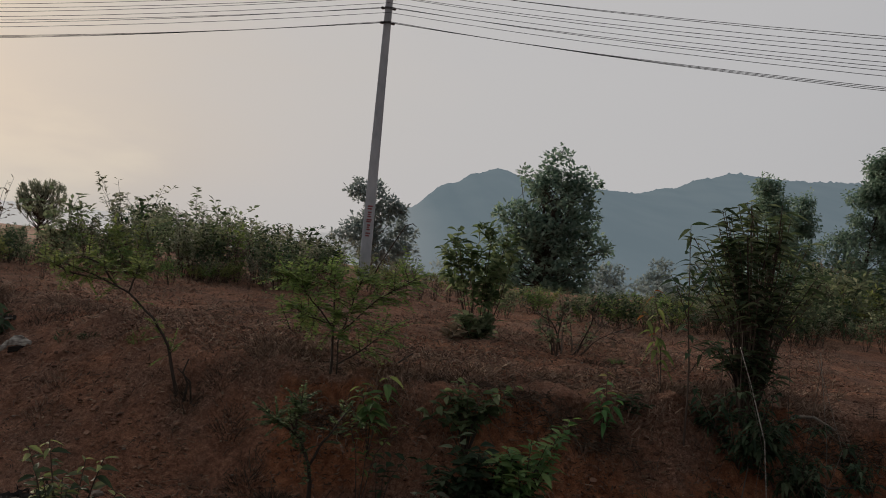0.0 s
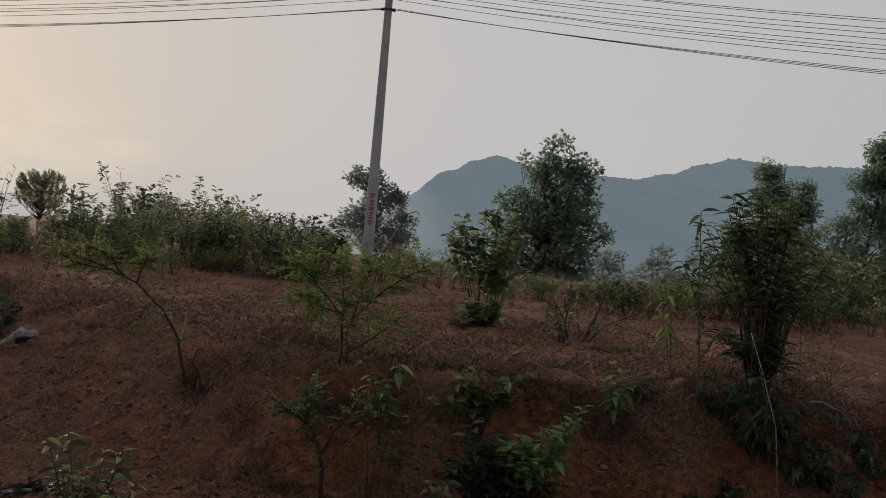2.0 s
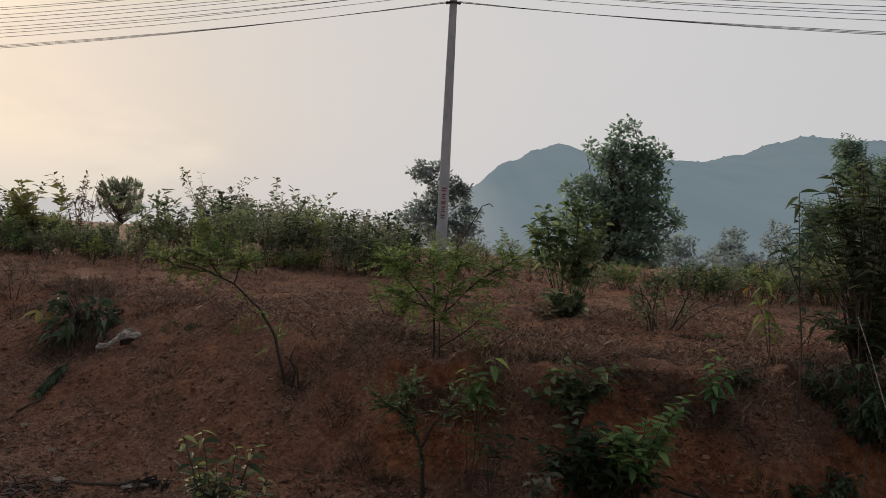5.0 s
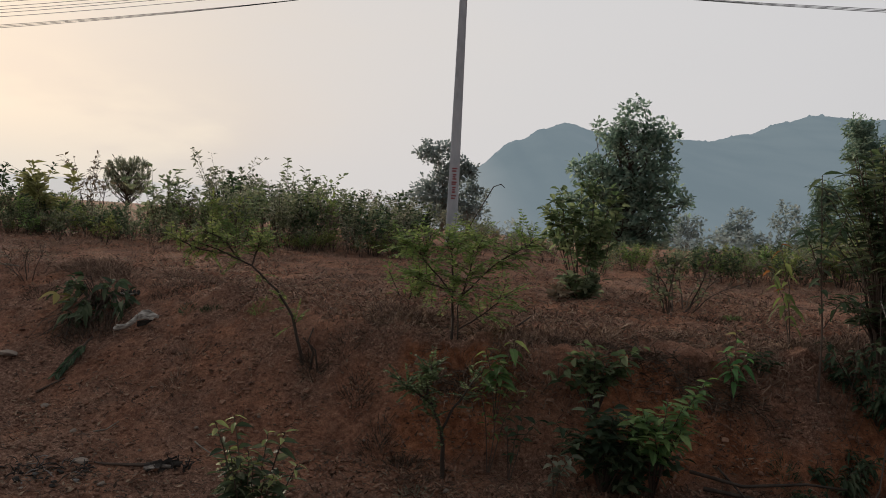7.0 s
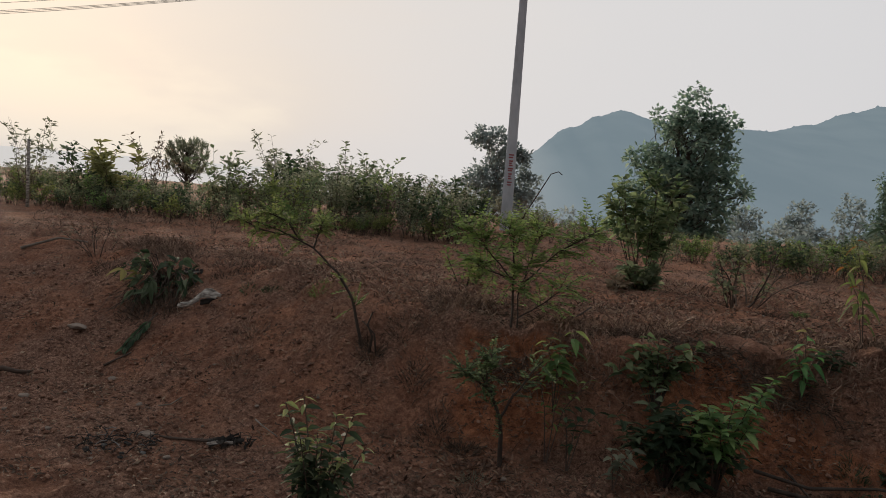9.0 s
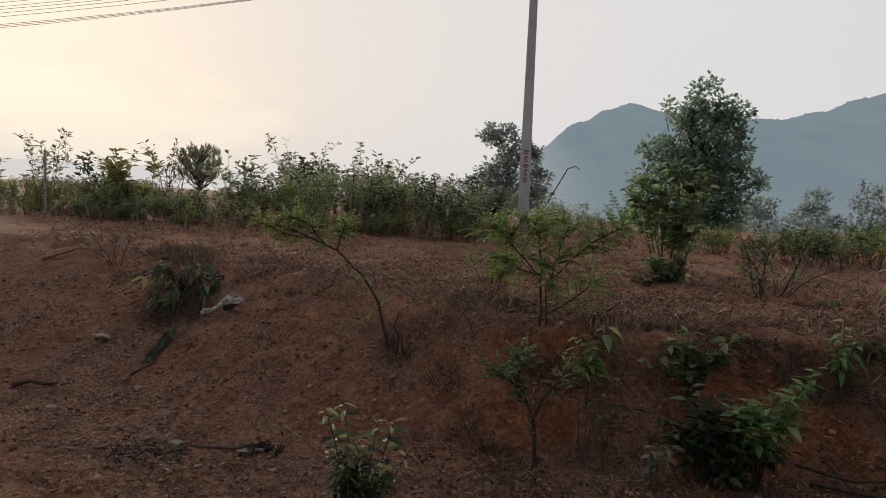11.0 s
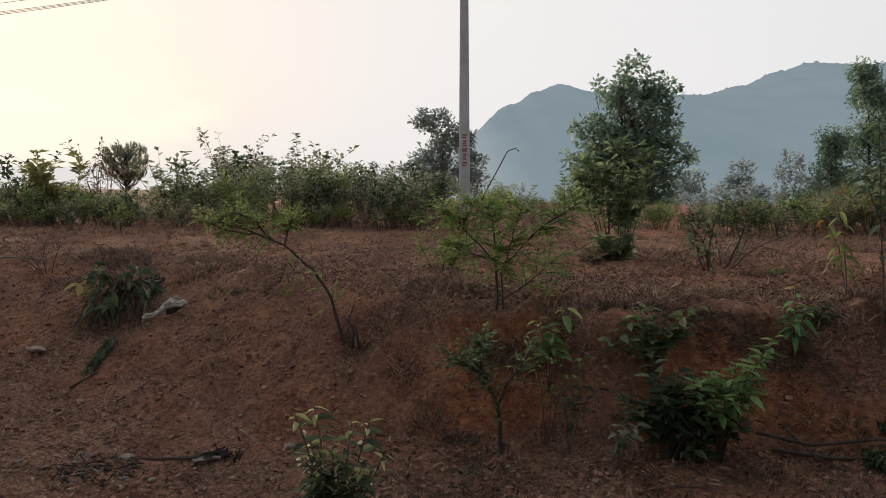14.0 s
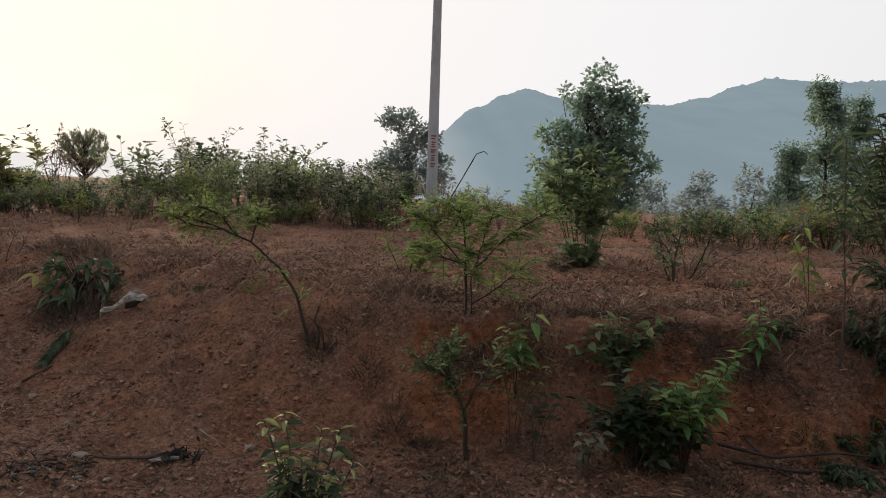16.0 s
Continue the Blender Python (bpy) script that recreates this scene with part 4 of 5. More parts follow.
def lance_sapling(name, at, limbs, label, leaf_mat, counts, L, W, seed, r=0.011):
    random.seed(seed)
    e = thing(name, at, label, "sapling")
    wood, leaves = Geo(), Geo()
    for k, (limb, n) in enumerate(zip(limbs, counts)):
        pts = [Vector(p) - at for p in limb]
        fine = [along(pts, i / 9)[0] + rdir() * 0.006 for i in range(10)]
        wood.tube(fine, taper(r * (1 if k == 0 else 0.5), r * 0.25, 10), 6)
        for i in range(n):
            q, d = along(fine, 1 - 0.62 * (i / n))
            a = i * 2.4 + rnd(-0.5, 0.5)
            leaves.leaf(q, Vector((math.cos(a), math.sin(a), rnd(-0.25, 0.4))), L * rnd(0.6, 1.15), W * rnd(0.8, 1.2), rnd(0.2, 0.7))
    part("stem", wood, M_TWIG, e)
    part("foliage", leaves, leaf_mat, e)


b = gz(3.42, 9.25)
lance_sapling("slim_sapling", b, [[b - Vector((0, 0, 0.05)), (3.40, 9.24, 1.6), (3.32, 9.22, 2.2), (3.27, 9.2, 2.84)], [(3.33, 9.22, 2.1), (3.44, 9.2, 2.35), (3.50, 9.2, 2.5)], [(3.34, 9.22, 2.0), (3.22, 9.2, 2.25), (3.14, 9.2, 2.4)], [(3.40, 9.24, 1.55), (3.5, 9.2, 1.75), (3.6, 9.2, 1.85)]],
              "slim single-stemmed sapling with long dark leaves", M_LEAF_DARK, (34, 14, 14, 12), 0.16, 0.046, 72)
# dark clumps added to deepen the shade below the shrub and along the bank
for x, y, h, lab in ((4.35, 9.15, 0.6, "dark creeper clump added for shade under the shrub"), (3.45, 8.85, 0.4, "dark creeper clump added for shade at the bank foot"), (5.3, 9.3, 0.6, "dark creeper clump added for shade on the bank"), (3.1, 8.45, 0.3, "dark weed clump added for shade at the bank foot")):
    scrub("creeper_clump", gz(x, y), h, 1.8, 14, M_LEAF_DARK, 0.10, 0.036, 34, lab, "creeper clumps", droop=0.7, bare=0.02, simple=False)
random.seed(75)
for k in range(8):
    x = rnd(3.4, 4.6)
    top = Vector((x, rnd(9.1, 9.4), rnd(1.5, 2.1)))
    low = gz(x + rnd(-0.12, 0.12), rnd(8.85, 9.05), 0.02)
    mid = top.lerp(low, 0.5) + Vector((rnd(-0.16, 0.16), -0.08, 0))
    mid2 = top.lerp(low, 0.78) + Vector((rnd(-0.16, 0.16), -0.05, 0))
    stick("hanging_vine", [top, mid, mid2, low], 0.003, 0.002, M_TWIG if k % 3 else M_BARK_PALE, "thin dry vine hanging from the shrub to the bank", "vine", 4)
leafy_plant("orange_tipped_sapling", gz(3.30, 9.6), [(3.14, 9.6, 2.22), (3.05, 9.6, 2.02), (3.2, 9.6, 1.85)], "thin sapling with drooping yellow and orange leaves", M_LEAF_FEATHER, 9, 0.17, 0.05, 73, M_LEAF_ORANGE, droop=0.9, category="sapling")
stick("pale_cane", [gz(4.02, 8.75, -0.05), (3.92, 8.8, 1.1), (3.78, 8.85, 1.55), (3.68, 8.9, 1.85)], 0.006, 0.004, M_PALEWOOD, "thin pale dry cane leaning against the shrub")


# ---- dead wood, stones and rubbish on the slope ----
def lump(g, c, r, squash=0.7, rough=0.25):
    """A small uneven stone or clod."""
    k = len(g.v)
    a0 = rnd(0, 6.28)
    g.v.append(c + Vector((0, 0, r * squash * rnd(0.8, 1.1))))
    for z, w in ((0.45, 0.75), (-0.25, 0.95)):
        for i in range(5):
            a = a0 + i * 1.2566 + (0.6 if z < 0 else 0)
            q = rnd(1 - rough, 1 + rough)
            g.v.append(c + Vector((math.cos(a) * r * w * q, math.sin(a) * r * w * q, r * squash * z * q)))
    g.v.append(c - Vector((0, 0, r * squash)))
    for i in range(5):
        j = (i + 1) % 5
        g.f += [(k, k + 1 + i, k + 1 + j), (k + 1 + i, k + 6 + i, k + 1 + j), (k + 1 + j, k + 6 + i, k + 6 + j), (k + 11, k + 6 + j, k + 6 + i)]


def stone(x, y, r, squash, label, mat=None):
    g = Geo()
    lump(g, Vector((0, 0, 0)), r, squash, 0.3)
    ob = new("stone", g.mesh("stone", mat or M_STONE))
    ob.location = gz(x, y, r * squash * 0.35)
    ob.rotation_euler = (0, 0, rnd(0, 6))
    tagged(ob, label, "stone", "loose stones")


random.seed(81)
for x, y, r, sq, lab in ((2.37, 10.04, 0.055, 0.7, "pale rounded stone on the dry brow"), (-1.36, 8.66, 0.05, 0.75, "pale stone on the bare slope"), (-2.55, 8.46, 0.065, 0.35, "flat grey stone on the bare slope"),
                         (-4.2, 10.2, 0.12, 0.32, "broad half-buried brown stone"), (-1.2, 8.5, 0.03, 0.7, "small pale stone on bare soil"), (-2.2, 8.05, 0.035, 0.6, "small pale stone on bare soil"), (-3.9, 8.9, 0.05, 0.4, "flat pale stone on bare soil"),
                         (-3.3, 8.3, 0.04, 0.5, "small grey stone on bare soil"), (0.75, 9.9, 0.03, 0.7, "small pale stone on bare soil"), (1.2, 10.6, 0.03, 0.6, "small pale stone on bare soil"), (-2.9, 9.0, 0.035, 0.6, "small brown stone on bare soil"), (0.3, 8.3, 0.03, 0.7, "small brown stone on bare soil"), (-3.45, 9.55, 0.05, 0.45, "flat brown stone on the slope"), (0.9, 8.1, 0.03, 0.7, "small brown stone on bare soil")):
    stone(x, y, r, sq, lab)


def slab(g, line, widths, thick, rough=0.012):
    """A split plank of wood along a line, uneven on both faces."""
    k = len(g.v)
    for p, w in zip(line, widths):
        p = Vector(p)
        for sx, sz in ((-1, -1), (1, -1), (1, 1), (0.2, 1.5), (-1, 1)):
            g.v.append(p + Vector((rnd(-rough, rough), sx * w / 2 * 0.7, sx * w / 2 + sz * thick / 2 + rnd(-rough, rough) * 0.6)))
    n = len(line)
    for i in range(n - 1):
        a, b = k + 5 * i, k + 5 * i + 5
        g.f += [(a + j, a + (j + 1) % 5, b + (j + 1) % 5, b + j) for j in range(5)]
    g.f += [tuple(k + j for j in (4, 3, 2, 1, 0)), tuple(k + 5 * n - 5 + j for j in range(5))]


def driftwood():
    at = gz(-3.02, 10.55)
    random.seed(83)
    e = thing("weathered_stump", at, "pale weathered split root lying on the slope", "dead wood")
    g = Geo()
    g.tube([Vector(p) for p in ((-0.21, -0.13, 0.02), (-0.18, -0.11, 0.035), (-0.11, -0.06, 0.05), (-0.05, -0.02, 0.10), (-0.02, 0.0, 0.16))], [0.018, 0.034, 0.024, 0.028, 0.014], 8)
    part("root", g, M_PALEWOOD, e)
    for k in range(3):
        g = Geo()
        up, end = 0.13 + 0.018 * k, (0.15, 0.20, 0.12)[k]
        slab(g, ((-0.06 + 0.012 * k, 0.02 * k, up - 0.02), (0.01, 0.02 * k, up + 0.015), (end * 0.6, 0.02 * k, up + 0.022), (end, 0.02 * k, up + 0.008)), (0.018, 0.042, 0.040, 0.020), 0.014, 0.010)
        part("split_wood", g, M_PALEWOOD, e)
    g = Geo()
    for k in range(3):
        g.tube([Vector((-0.03, 0.03, 0.04 + 0.02 * k)), Vector((0.06, 0.02, 0.07 + 0.015 * k)), Vector((0.10 + 0.03 * k, 0.02, 0.10 + 0.01 * k))], [0.012, 0.016, 0.004], 5)
    part("dark_bark", g, M_CHAR, e, "dark rotten bark")


driftwood()


def dead_thing(x, y):
    at = gz(x, y)
    e = thing("broken_bark", at, "dark broken bark with a pale torn edge", "dead wood")
    g = Geo()
    for k in range(5):
        a = -0.09 + 0.045 * k
        g.tube([Vector((a, 0.03, 0.0)), Vector((a + 0.01, 0.0, 0.07)), Vector((a + 0.03, -0.03, 0.03))], [0.012, 0.022, 0.008], 5)
    part("bark", g, M_CHAR, e)
    g = Geo()
    g.tube([Vector((-0.09, -0.03, 0.05)), Vector((0.0, -0.05, 0.035)), Vector((0.10, -0.03, 0.06))], [0.010, 0.015, 0.008], 5)
    part("torn_edge", g, M_PALEWOOD, e)


dead_thing(-3.46, 11.3)


def charred_log():
    at = gz(-2.0, 8.4)
    random.seed(84)
    e = thing("charred_branch", at, "charred fallen branch with a splintered end on bare soil", "dead wood")
    g = Geo()
    g.tube([Vector(p) for p in ((-0.44, 0.04, 0.012), (-0.33, 0.0, 0.02), (-0.20, 0.02, 0.018), (-0.05, 0.0, 0.03), (0.06, 0.02, 0.05))], [0.007, 0.011, 0.012, 0.016, 0.020], 6)
    part("branch", g, M_TWIG, e)
    g = Geo()
    for k in range(13):
        p = Vector((rnd(-0.04, 0.20), rnd(-0.07, 0.07), rnd(0.01, 0.05)))
        d = Vector((rnd(0.3, 1.0), rnd(-0.5, 0.5), rnd(-0.1, 0.45))).normalized() * rnd(0.07, 0.17)
        slab(g, (p, p + d * 0.35 + Vector((0, 0, rnd(0, 0.01))), p + d * 0.7, p + d), (rnd(0.008, 0.02), rnd(0.015, 0.034), rnd(0.01, 0.026), 0.003), rnd(0.006, 0.014), 0.012)
    for k in range(12):
        p = Vector((rnd(0.10, 0.32), rnd(-0.06, 0.06), 0.02))
        g.tube([p, p + Vector((rnd(-0.03, 0.03), 0, rnd(0.02, 0.05))), p + Vector((rnd(-0.06, 0.06), rnd(-0.04, 0.04), rnd(0.04, 0.12)))], [0.010, 0.008, 0.002], 5)
    tagged(part("splinter_mass", g, M_CHAR, e), kind="stuff")
    g = Geo()
    slab(g, ((-0.01, -0.06, 0.035), (0.08, -0.07, 0.05), (0.19, -0.06, 0.06)), (0.010, 0.016, 0.004), 0.010)
    part("ash_edge", g, M_PALEWOOD, e)


charred_log()


M_ASH = material("ash", ((0.3, (0.10, 0.095, 0.09)), (0.7, (0.24, 0.23, 0.22))), scale=12, bump=0.3, island=True)


def ash_heap(x, y):
    at = gz(x, y)
    e = thing("burnt_rubbish", at, "heap of burnt twigs and grey ash on the ground", "ash heap")
    g, h = Geo(), Geo()
    for k in range(60):
        r, a = 0.26 * random.random() ** 0.6, rnd(0, 6.28)
        p = Vector((math.cos(a) * r * 1.3, math.sin(a) * r, rnd(0.0, 0.06)))
        d = rdir(0.35)
        (g if k % 6 else h).tube([p - d * 0.06, p + Vector((0, 0, 0.015)), p + d * rnd(0.03, 0.07)], [0.002, 0.005, 0.002], 4)
    for k in range(40):
        r, a = 0.3 * random.random() ** 0.6, rnd(0, 6.28)
        lump(g if k % 5 else h, Vector((math.cos(a) * r * 1.3, math.sin(a) * r, 0.008)), rnd(0.008, 0.028), 0.6)
    tagged(part("char", g, M_CHAR, e), kind="stuff")
    tagged(part("ash", h, M_ASH, e), kind="stuff")


ash_heap(-2.7, 8.2)

for pts, r, mat, lab in (
        (((-1.80, 8.85, 0.06), (-1.74, 8.8, 0.05), (-1.66, 8.75, 0.04), (-1.56, 8.7, 0.02)), 0.008, M_BARK_PALE, "crooked pale twig on the slope"),
        (((-4.55, 9.3, 0.03), (-4.42, 9.36, 0.07), (-4.3, 9.38, 0.05), (-4.2, 9.44, 0.02)), 0.030, M_TWIG, "short dark branch lying on the slope"),
        (((2.2, 8.65, 0.18), (2.6, 8.6, 0.10), (3.1, 8.62, 0.16), (3.4, 8.6, 0.14)), 0.016, M_BARK, "fallen dark branch at the foot of the bank"),
        (((2.3, 8.6, 0.07), (2.7, 8.52, 0.05), (3.0, 8.5, 0.03)), 0.018, M_BARK, "fallen greyish branch at the foot of the bank"),
        (((2.45, 8.75, 0.12), (2.6, 8.5, 0.05), (2.75, 8.3, 0.02)), 0.010, M_BARK, "fallen thin branch at the foot of the bank"),
        (((-6.2, 12.2, 0.04), (-5.8, 12.4, 0.10), (-5.4, 12.4, 0.06)), 0.020, M_BARK_PALE, "grey fallen branch on the slope"),
        (((0.75, 9.62, 0.02), (0.86, 9.7, 0.10), (0.98, 9.8, 0.16)), 0.012, M_BARK, "short stick poking out of the brow"),
        (((4.5, 9.6, 0.05), (4.75, 9.55, 0.22), (5.0, 9.6, 0.10)), 0.018, M_BARK_PALE, "twisted dead root on the brow"),
        (((4.4, 9.3, 0.05), (4.75, 9.2, 0.12), (5.2, 9.3, 0.06)), 0.014, M_BARK, "dark dead branch under the shrub"),
        (((-2.75, 9.05, 0.02), (-2.66, 9.1, 0.03), (-2.6, 9.2, 0.02)), 0.008, M_BARK_PALE, "short dry twig on the slope"),
        (((-3.62, 9.7, 0.02), (-3.52, 9.8, 0.03), (-3.45, 9.9, 0.02)), 0.012, M_TWIG, "short brown twig on the slope"),
        (((1.2, 8.0, 0.02), (1.45, 8.05, 0.03), (1.7, 8.0, 0.02)), 0.007, M_TWIG, "thin brown twig at the bank foot"),
        (((3.4, 8.3, 0.02), (3.65, 8.6, 0.15), (3.9, 9.0, 0.4)), 0.009, M_TWIG, "thin dead stem leaning on the bank")):
    stick("fallen_branch", [gz(x, y, max(dz - 0.01, r * 0.6)) for x, y, dz in pts], r, r * 0.55, mat, lab)


def uprooted_clump():
    at = gz(-3.72, 11.15)
    random.seed(91)
    e = thing("drooping_plant", at, "drooping broad-leaved plant with bare roots hanging down the slope", "plant")
    wood, leaves, yellow, roots = Geo(), Geo(), Geo(), Geo()
    for k in range(46):
        a = rnd(math.pi, 2 * math.pi) if k % 3 else rnd(0, 6.28)
        o = Vector((math.cos(a) * rnd(0.05, 0.46), rnd(-0.50, 0.15), 0))
        o.z = ground_z(at.x + o.x, at.y + o.y) - at.z + rnd(0.04, 0.30)
        wood.tube([Vector((0, 0, 0.0)), o * 0.6 + Vector((0, 0, 0.14)), o], [0.006, 0.005, 0.003], 4)
        g = yellow if (o.x < -0.22 and o.z < 0.2) else leaves
        for j in range(3):
            g.leaf(o, Vector((math.cos(a) * 0.7, -0.2, -0.05)) + rdir() * 0.9, rnd(0.10, 0.23), rnd(0.05, 0.09), rnd(0.1, 0.7))
    for k in range(46):
        p = Vector((rnd(-0.30, 0.36), rnd(-0.35, 0.0), 0.0))
        p.z = ground_z(at.x + p.x, at.y + p.y) - at.z + rnd(0.05, 0.22)
        line, drift = [p], rnd(-0.05, 0.06)
        for i in range(6):
            q = line[-1] + Vector((drift + rnd(-0.05, 0.05), -rnd(0.02, 0.12), 0))
            q.z = max(ground_z(at.x + q.x, at.y + q.y) - at.z + 0.02, line[-1].z - rnd(0.02, 0.10))
            line.append(q)
        (roots if k % 4 == 0 else wood).tube(line, taper(rnd(0.003, 0.008), 0.0015, 7), 4)
    part("stem", wood, M_TWIG, e)
    part("foliage", leaves, M_LEAF_DARK, e)
    part("withering_leaf_cluster", yellow, M_LEAF_YELLOW, e, "yellowing leaves")
    part("root_mass", roots, M_STRAW, e, "pale exposed roots")


uprooted_clump()


def dark_frond(x0, y0, x1, y1):
    at = gz(x0, y0)
    e = thing("fallen_frond", at, "dark green fallen frond lying down the slope", "leaf")
    wood, leaves = Geo(), Geo()
    end = gz(x1, y1, 0.03) - at
    line = [Vector((0, 0, 0.06)), end * 0.5 + Vector((0, 0, 0.04)), end]
    wood.tube(line, [0.010, 0.008, 0.004], 5)
    for i in range(26):
        q, d = along(line, 0.25 + 0.75 * i / 26)
        s = d.cross(Vector((0, 0, 1))).normalized()
        for sg in (-1, 1):
            leaves.leaf(q, s * sg * 0.7 + d, rnd(0.07, 0.11), 0.04, 0.15)
    part("rib", wood, M_TWIG, e)
    part("foliage", leaves, M_LEAF_DARK, e)


dark_frond(-3.46, 10.45, -3.54, 9.9)

# ---- dry grass, litter and clods ----
def blade(g, p, d, L, W, sag):
    s = d.cross(Vector((rnd(-1, 1), rnd(-1, 1), 0.3)))
    s = s.normalized() * (W / 2)
    mid = p + d * (L * 0.55)
    tip = p + d * L - Vector((0, 0, sag * L))
    k = len(g.v)
    g.v += [p - s, p + s, mid + s * 0.7, mid - s * 0.7, tip]
    g.f += [(k, k + 1, k + 2, k + 3), (k + 3, k + 2, k + 4)]


def tussock(x, y, r, H, label, mat=M_STRAW, count=120, fall=0.0):
    at = gz(x, y)
    e = thing("grass_tussock", at, label, "grass tuft", "dry tussocks")
    g = Geo()
    for k in range(count):
        a = rnd(0, 6.28)
        o = Vector((math.cos(a), math.sin(a), 0)) * r * random.random() ** 0.7
        o.z = ground_z(x + o.x, y + o.y) - at.z
        d = Vector((math.cos(a) * 0.6 + rnd(-0.4, 0.4), math.sin(a) * 0.5 - fall + rnd(-0.4, 0.4), rnd(0.3, 1.2))).normalized()
        blade(g, o, d, H * rnd(0.5, 1.1), 0.006, rnd(0.2, 0.8) + fall)
    tagged(part("blade_mass", g, mat, e), kind="stuff")


# used for dark tufts and also where blades imitate shade
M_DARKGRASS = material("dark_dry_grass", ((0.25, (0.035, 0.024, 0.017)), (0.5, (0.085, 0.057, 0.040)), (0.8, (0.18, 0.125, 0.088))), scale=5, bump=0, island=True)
random.seed(101)
tussock(-3.58, 10.75, 0.30, 0.34, "dark tangle of roots hanging below the drooping plant", M_DARKGRASS, 260, 0.7)
for x, y, r, H, lab, m in ((-0.96, 9.5, 0.12, 0.2, "dark grass tuft at the leaning sapling's foot", M_DARKGRASS), (-2.25, 10.0, 0.16, 0.14, "brown dry tussock on the slope", M_STRAW), (-0.72, 9.66, 0.12, 0.16, "dry tussock on the slope", M_DARKGRASS),
                           (-0.05, 8.8, 0.12, 0.16, "dark low tuft on the bank", M_DARKGRASS), (-2.3, 10.65, 0.09, 0.1, "small dark green tuft on the brow", M_LEAF_DARK), (-1.72, 10.4, 0.08, 0.14, "small green tuft on the brow", M_LEAF_FEATHER), (3.37, 11.3, 0.08, 0.12, "small green tuft on the terrace", M_LEAF_BRIGHT),
                           (-0.4, 10.2, 0.2, 0.2, "dark dry tussock on the brow", M_DARKGRASS), (-2.7, 11.3, 0.2, 0.14, "dry tussock on the brow", M_DARKGRASS), (0.12, 9.3, 0.16, 0.2, "matted dry grass under the sapling", M_STRAW), (0.45, 9.35, 0.18, 0.2, "matted dry grass on the brow", M_STRAW),
                           # the tussock at (-3.04, 11.3) takes the place of a hollow's shade
                           (-2.25, 9.6, 0.15, 0.12, "matted brown tuft on the slope", M_STRAW), (-3.04, 11.3, 0.22, 0.16, "dark dry tussock on the brow", M_DARKGRASS), (-2.57, 10.75, 0.10, 0.10, "small dark green tuft on the brow", M_LEAF_DARK), (-0.28, 8.95, 0.17, 0.18, "dark tangled tuft on the bank", M_DARKGRASS),
                           (-0.53, 9.3, 0.13, 0.15, "dark dry tuft on the bank", M_DARKGRASS), (-0.3, 7.75, 0.2, 0.12, "dark weedy tuft at the bank foot", M_DARKGRASS), (3.03, 8.85, 0.12, 0.10, "small green weed tuft on the cut face", M_LEAF_DARK), (0.07, 8.25, 0.14, 0.07, "low olive weed at the bank foot", M_LEAF_OLIVE),
                           # dark tufts at (2.1, 8.15) and (3.1, 11.2) stand in for shade
                           (-3.45, 10.75, 0.26, 0.2, "dark matted roots under the drooping plant", M_DARKGRASS), (-3.75, 10.6, 0.2, 0.16, "dark matted roots under the drooping plant", M_DARKGRASS), (2.1, 8.15, 0.25, 0.14, "dark tuft put in for the shade under the bushes", M_DARKGRASS), (3.1, 11.2, 0.25, 0.10, "dark tussock put in for shade beside the thorny bush", M_DARKGRASS),
                           (-4.6, 11.5, 0.18, 0.2, "dark tuft on the slope", M_DARKGRASS), (0.05, 7.95, 0.16, 0.1, "dark low tuft at the bank foot", M_DARKGRASS), (-3.2, 12.0, 0.2, 0.14, "dry tussock on the terrace", M_STRAW)):
    tussock(x, y, r, H, lab, m)


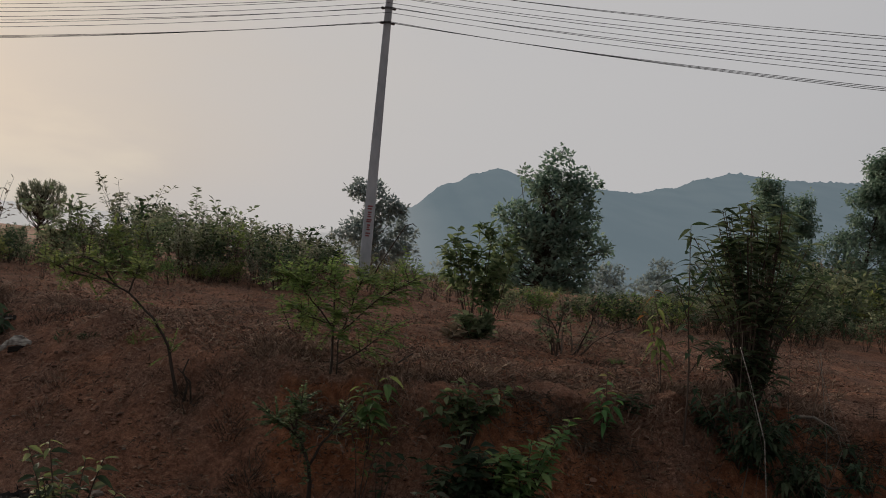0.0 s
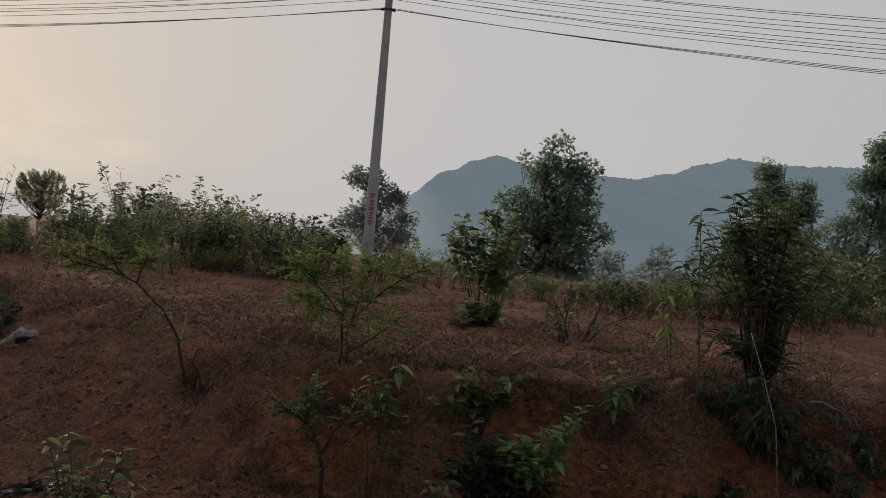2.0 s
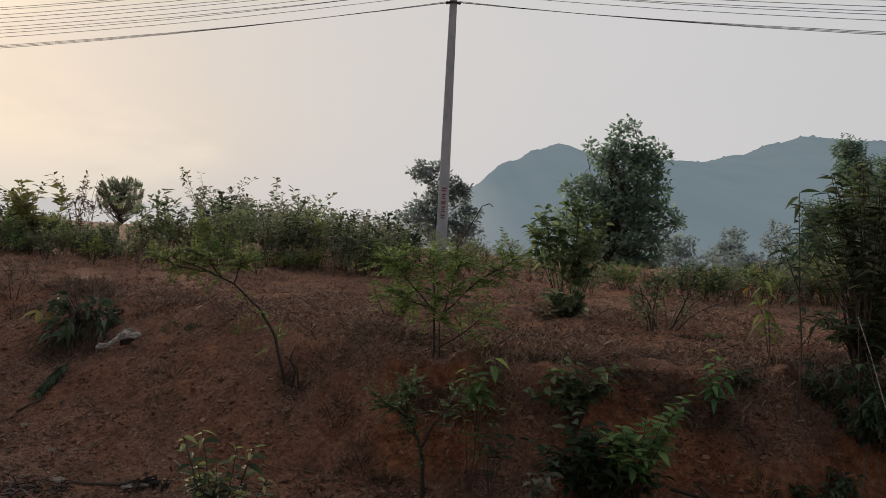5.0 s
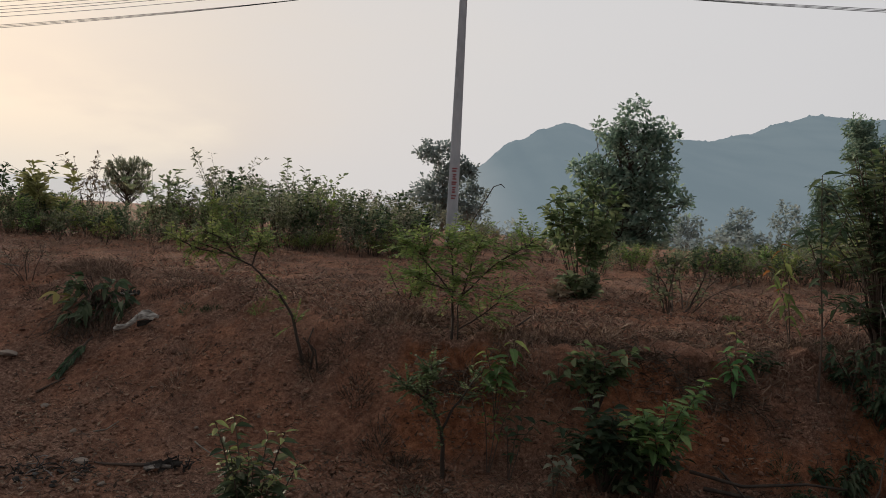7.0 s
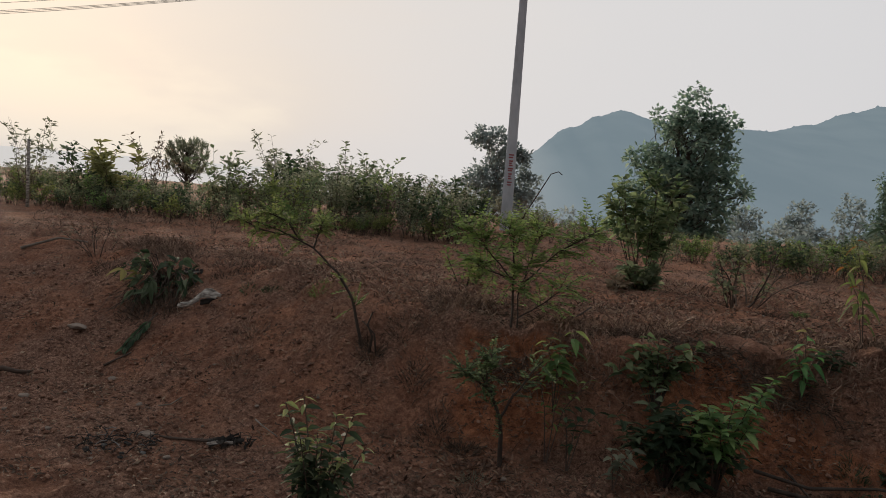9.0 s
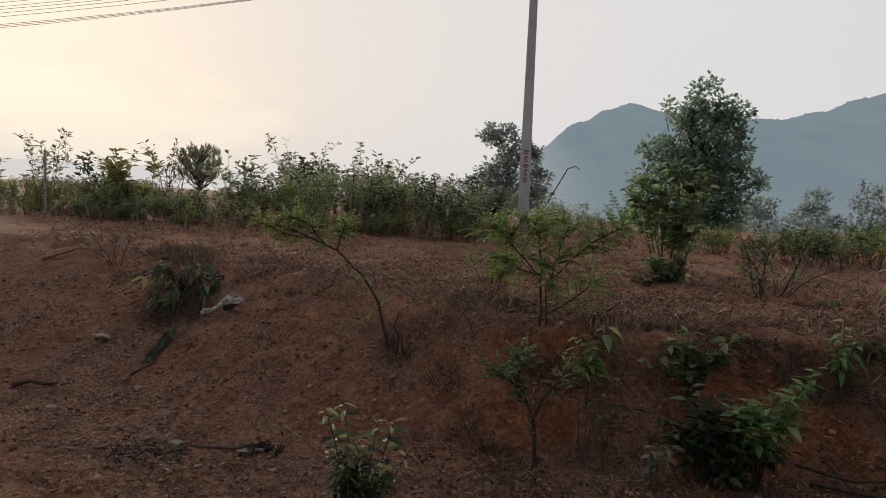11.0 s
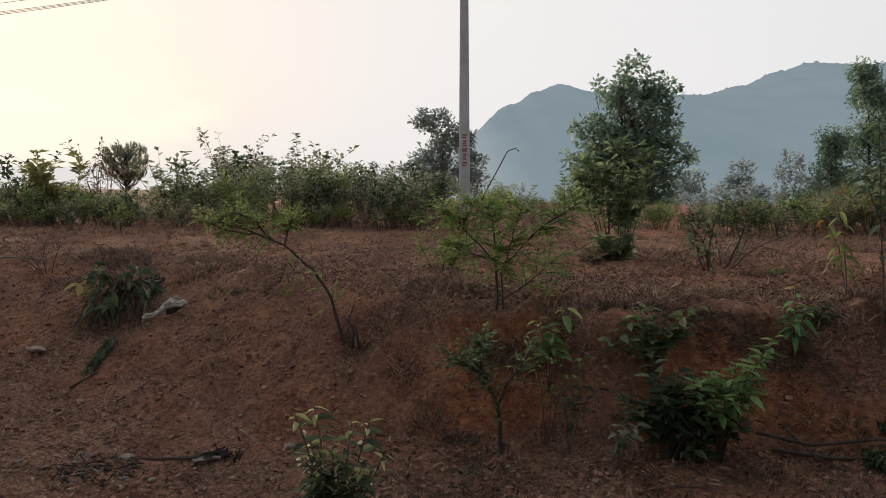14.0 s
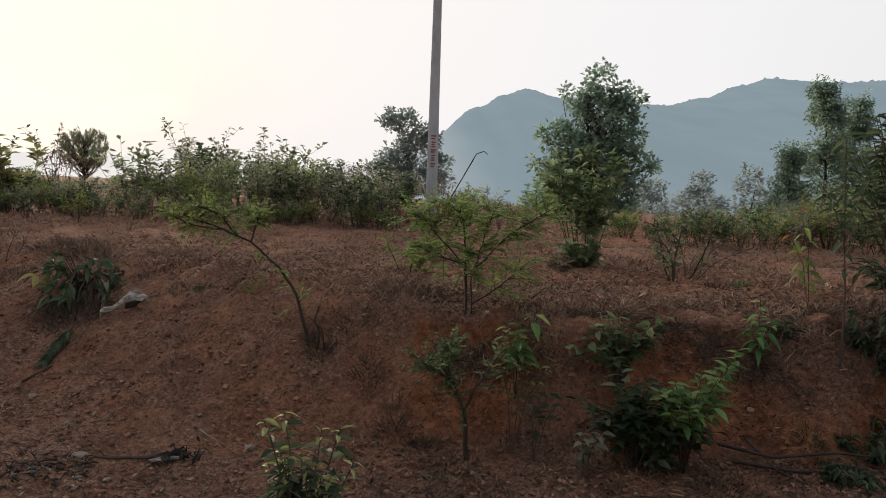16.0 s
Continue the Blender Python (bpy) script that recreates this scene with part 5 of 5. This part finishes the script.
def scatter_stuff():
    random.seed(111)
    grass, mat_grass, hanging, litter, dark_litter, stalks, twigs, clods, pebbles = (Geo() for _ in range(9))
    # short dry growth over the terrace, thinning away
    for _ in range(52000):
        y = 9.6 + 11 * random.random() ** 1.5
        x = rnd(-0.62, 0.62) * (y - 2) + 0.2
        if noise.noise(Vector((x * 0.9, y * 0.9, 2))) < rnd(-0.35, 0.25) or y < lerp_table(BROW, x) - 0.5:
            continue
        p = gz(x, y)
        blade(grass, p, Vector((rnd(-1, 1), rnd(-1, 1), rnd(0.1, 0.9))).normalized(), rnd(0.04, 0.14), rnd(0.007, 0.014), rnd(0.1, 0.7))
    # matted grass hanging over the brow
    for _ in range(70000):
        x = rnd(-5.5, 5.5)
        foot, brow = lerp_table(FOOT, x), lerp_table(BROW, x)
        y = brow + random.gauss(-0.02, 0.20)
        lush = noise.noise(Vector((x * 0.8, y * 0.8, 9)))
        if lush < rnd(-0.15, 0.35) + (0.25 if x < -0.6 else 0.0):
            continue
        p = gz(x, y)
        blade(mat_grass, p, Vector((rnd(-0.8, 0.8), rnd(-1.1, 0.3), rnd(0.0, 0.8))).normalized(), rnd(0.07, 0.24), rnd(0.006, 0.013), rnd(0.3, 1.0))
    # roots and dead grass under the lip, coloured dark to draw its shade
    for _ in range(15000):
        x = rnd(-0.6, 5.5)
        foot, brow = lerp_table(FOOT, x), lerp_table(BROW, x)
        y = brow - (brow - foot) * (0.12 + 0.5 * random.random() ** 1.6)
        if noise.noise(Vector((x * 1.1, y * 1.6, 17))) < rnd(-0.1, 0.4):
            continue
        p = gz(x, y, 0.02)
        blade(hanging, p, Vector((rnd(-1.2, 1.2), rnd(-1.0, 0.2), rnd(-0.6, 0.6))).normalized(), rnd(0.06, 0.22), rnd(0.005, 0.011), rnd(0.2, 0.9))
    for _ in range(20000):
        y = 7.5 + 6.5 * random.random() ** 1.2
        x = rnd(-0.66, 0.66) * (y - 1.6) + 0.2
        if noise.noise(Vector((x * 1.3, y * 1.3, 5))) < rnd(-0.5, 0.3):
            continue
        p = gz(x, y, 0.006)
        litter.leaf(p, Vector((rnd(-1, 1), rnd(-1, 1), rnd(-0.05, 0.4))), rnd(0.018, 0.065), rnd(0.010, 0.026), rnd(-0.2, 0.3), simple=True)
    for _ in range(11000):
        x, y = rnd(-0.8, 4.2), 7.5 + 1.7 * random.random() ** 0.8
        if noise.noise(Vector((x * 1.7, y * 1.7, 25))) < rnd(-0.4, 0.4):
            continue
        dark_litter.leaf(gz(x, y, 0.008), Vector((rnd(-1, 1), rnd(-1, 1), rnd(-0.05, 0.6))), rnd(0.02, 0.07), rnd(0.010, 0.026), rnd(-0.3, 0.4), simple=True)
    # dry stalks and straw fallen down the bank
    for _ in range(7000):
        x, y = rnd(-1.2, 5.2), rnd(7.7, 10.6)
        if noise.noise(Vector((x * 1.5, y * 1.5, 41))) < rnd(-0.2, 0.5):
            continue
        blade(stalks, gz(x, y, 0.015), Vector((rnd(-1, 1), rnd(-1, 0.3), rnd(-0.2, 0.5))).normalized(), rnd(0.04, 0.15), rnd(0.004, 0.010), rnd(0.2, 0.8))
    for _ in range(1500):
        x, y = rnd(-4.5, 3.5), rnd(7.6, 11.0)
        if noise.noise(Vector((x * 1.1, y * 1.1, 51))) < 0.1:
            continue
        r = 0.012 + 0.026 * random.random() ** 2
        lump(clods, gz(x, y, r * 0.1), r, 0.55, 0.4)
    for _ in range(2600):
        y = 7.6 + 6 * random.random() ** 1.3
        x = rnd(-0.66, 0.66) * (y - 1.6) + 0.2
        p = gz(x, y, 0.008)
        q = gz(x + rnd(-0.1, 0.1), y + rnd(-0.08, 0.08), 0.012)
        twigs.tube([p, p.lerp(q, 0.5) + Vector((rnd(-0.012, 0.012), 0, 0.012)), q], [0.0025, 0.003, 0.0015], 3)
    for _ in range(420):
        x = rnd(-1.5, 5.5)
        foot, brow = lerp_table(FOOT, x), lerp_table(BROW, x)
        y = brow - (brow - foot) * rnd(0.0, 0.75)
        r = 0.012 + 0.028 * random.random() ** 2.5
        lump(clods, gz(x, y), r, 0.6, 0.4)
    for _ in range(7000):
        y = 7.5 + 4.2 * random.random()
        x = rnd(-0.66, 0.66) * (y - 1.6) + 0.2
        r = 0.006 + 0.022 * random.random() ** 3
        lump(clods, gz(x, y, r * 0.3), r, 0.7)
    for _ in range(260):
        y = 7.6 + 5 * random.random()
        x = rnd(-0.66, 0.66) * (y - 1.6) + 0.2
        r = 0.007 + 0.018 * random.random() ** 3
        lump(pebbles, gz(x, y, r * 0.3), r, 0.6)
    for nm, g, m, lab in (("dry_grass", grass, M_STRAW, "short brown dry grass over the terrace"), ("matted_grass", mat_grass, M_STRAW, "matted straw-brown grass hanging over the brow"), ("hanging_roots", hanging, M_DARKGRASS, "tangled roots and dead grass under the brow, darkened for its shade line"), ("leaf_litter", litter, M_LITTER, "scattered dead brown leaves on the soil"), ("dark_leaf_litter", dark_litter, M_LITTER_DARK, "dark dead leaves along the bank foot"), ("fallen_straw", stalks, M_LITTER, "dry straw and stalks fallen down the bank"),
                          ("twig_litter", twigs, M_TWIG, "scattered thin dry twigs"), ("soil_clods", clods, M_CLOD, "small crumbled clods of red soil"), ("pebbles", pebbles, M_STONE, "scattered pale pebbles")):
        tagged(new(nm, g.mesh(nm, m)), lab, "ground cover", kind="stuff")


M_LITTER = material("dead_leaf", ((0.2, (0.03, 0.02, 0.014)), (0.5, (0.13, 0.085, 0.058)), (0.8, (0.40, 0.29, 0.20))), scale=6, bump=0, island=True)
M_LITTER_DARK = material("dark_dead_leaf", ((0.2, (0.035, 0.019, 0.012)), (0.55, (0.135, 0.074, 0.050)), (0.85, (0.34, 0.205, 0.14))), scale=6, bump=0, island=True)
M_CLOD = material("soil_clod", ((0.25, (0.09, 0.045, 0.030)), (0.5, (0.20, 0.104, 0.068)), (0.8, (0.30, 0.172, 0.116))), scale=8, bump=0.3, island=True)
scatter_stuff()
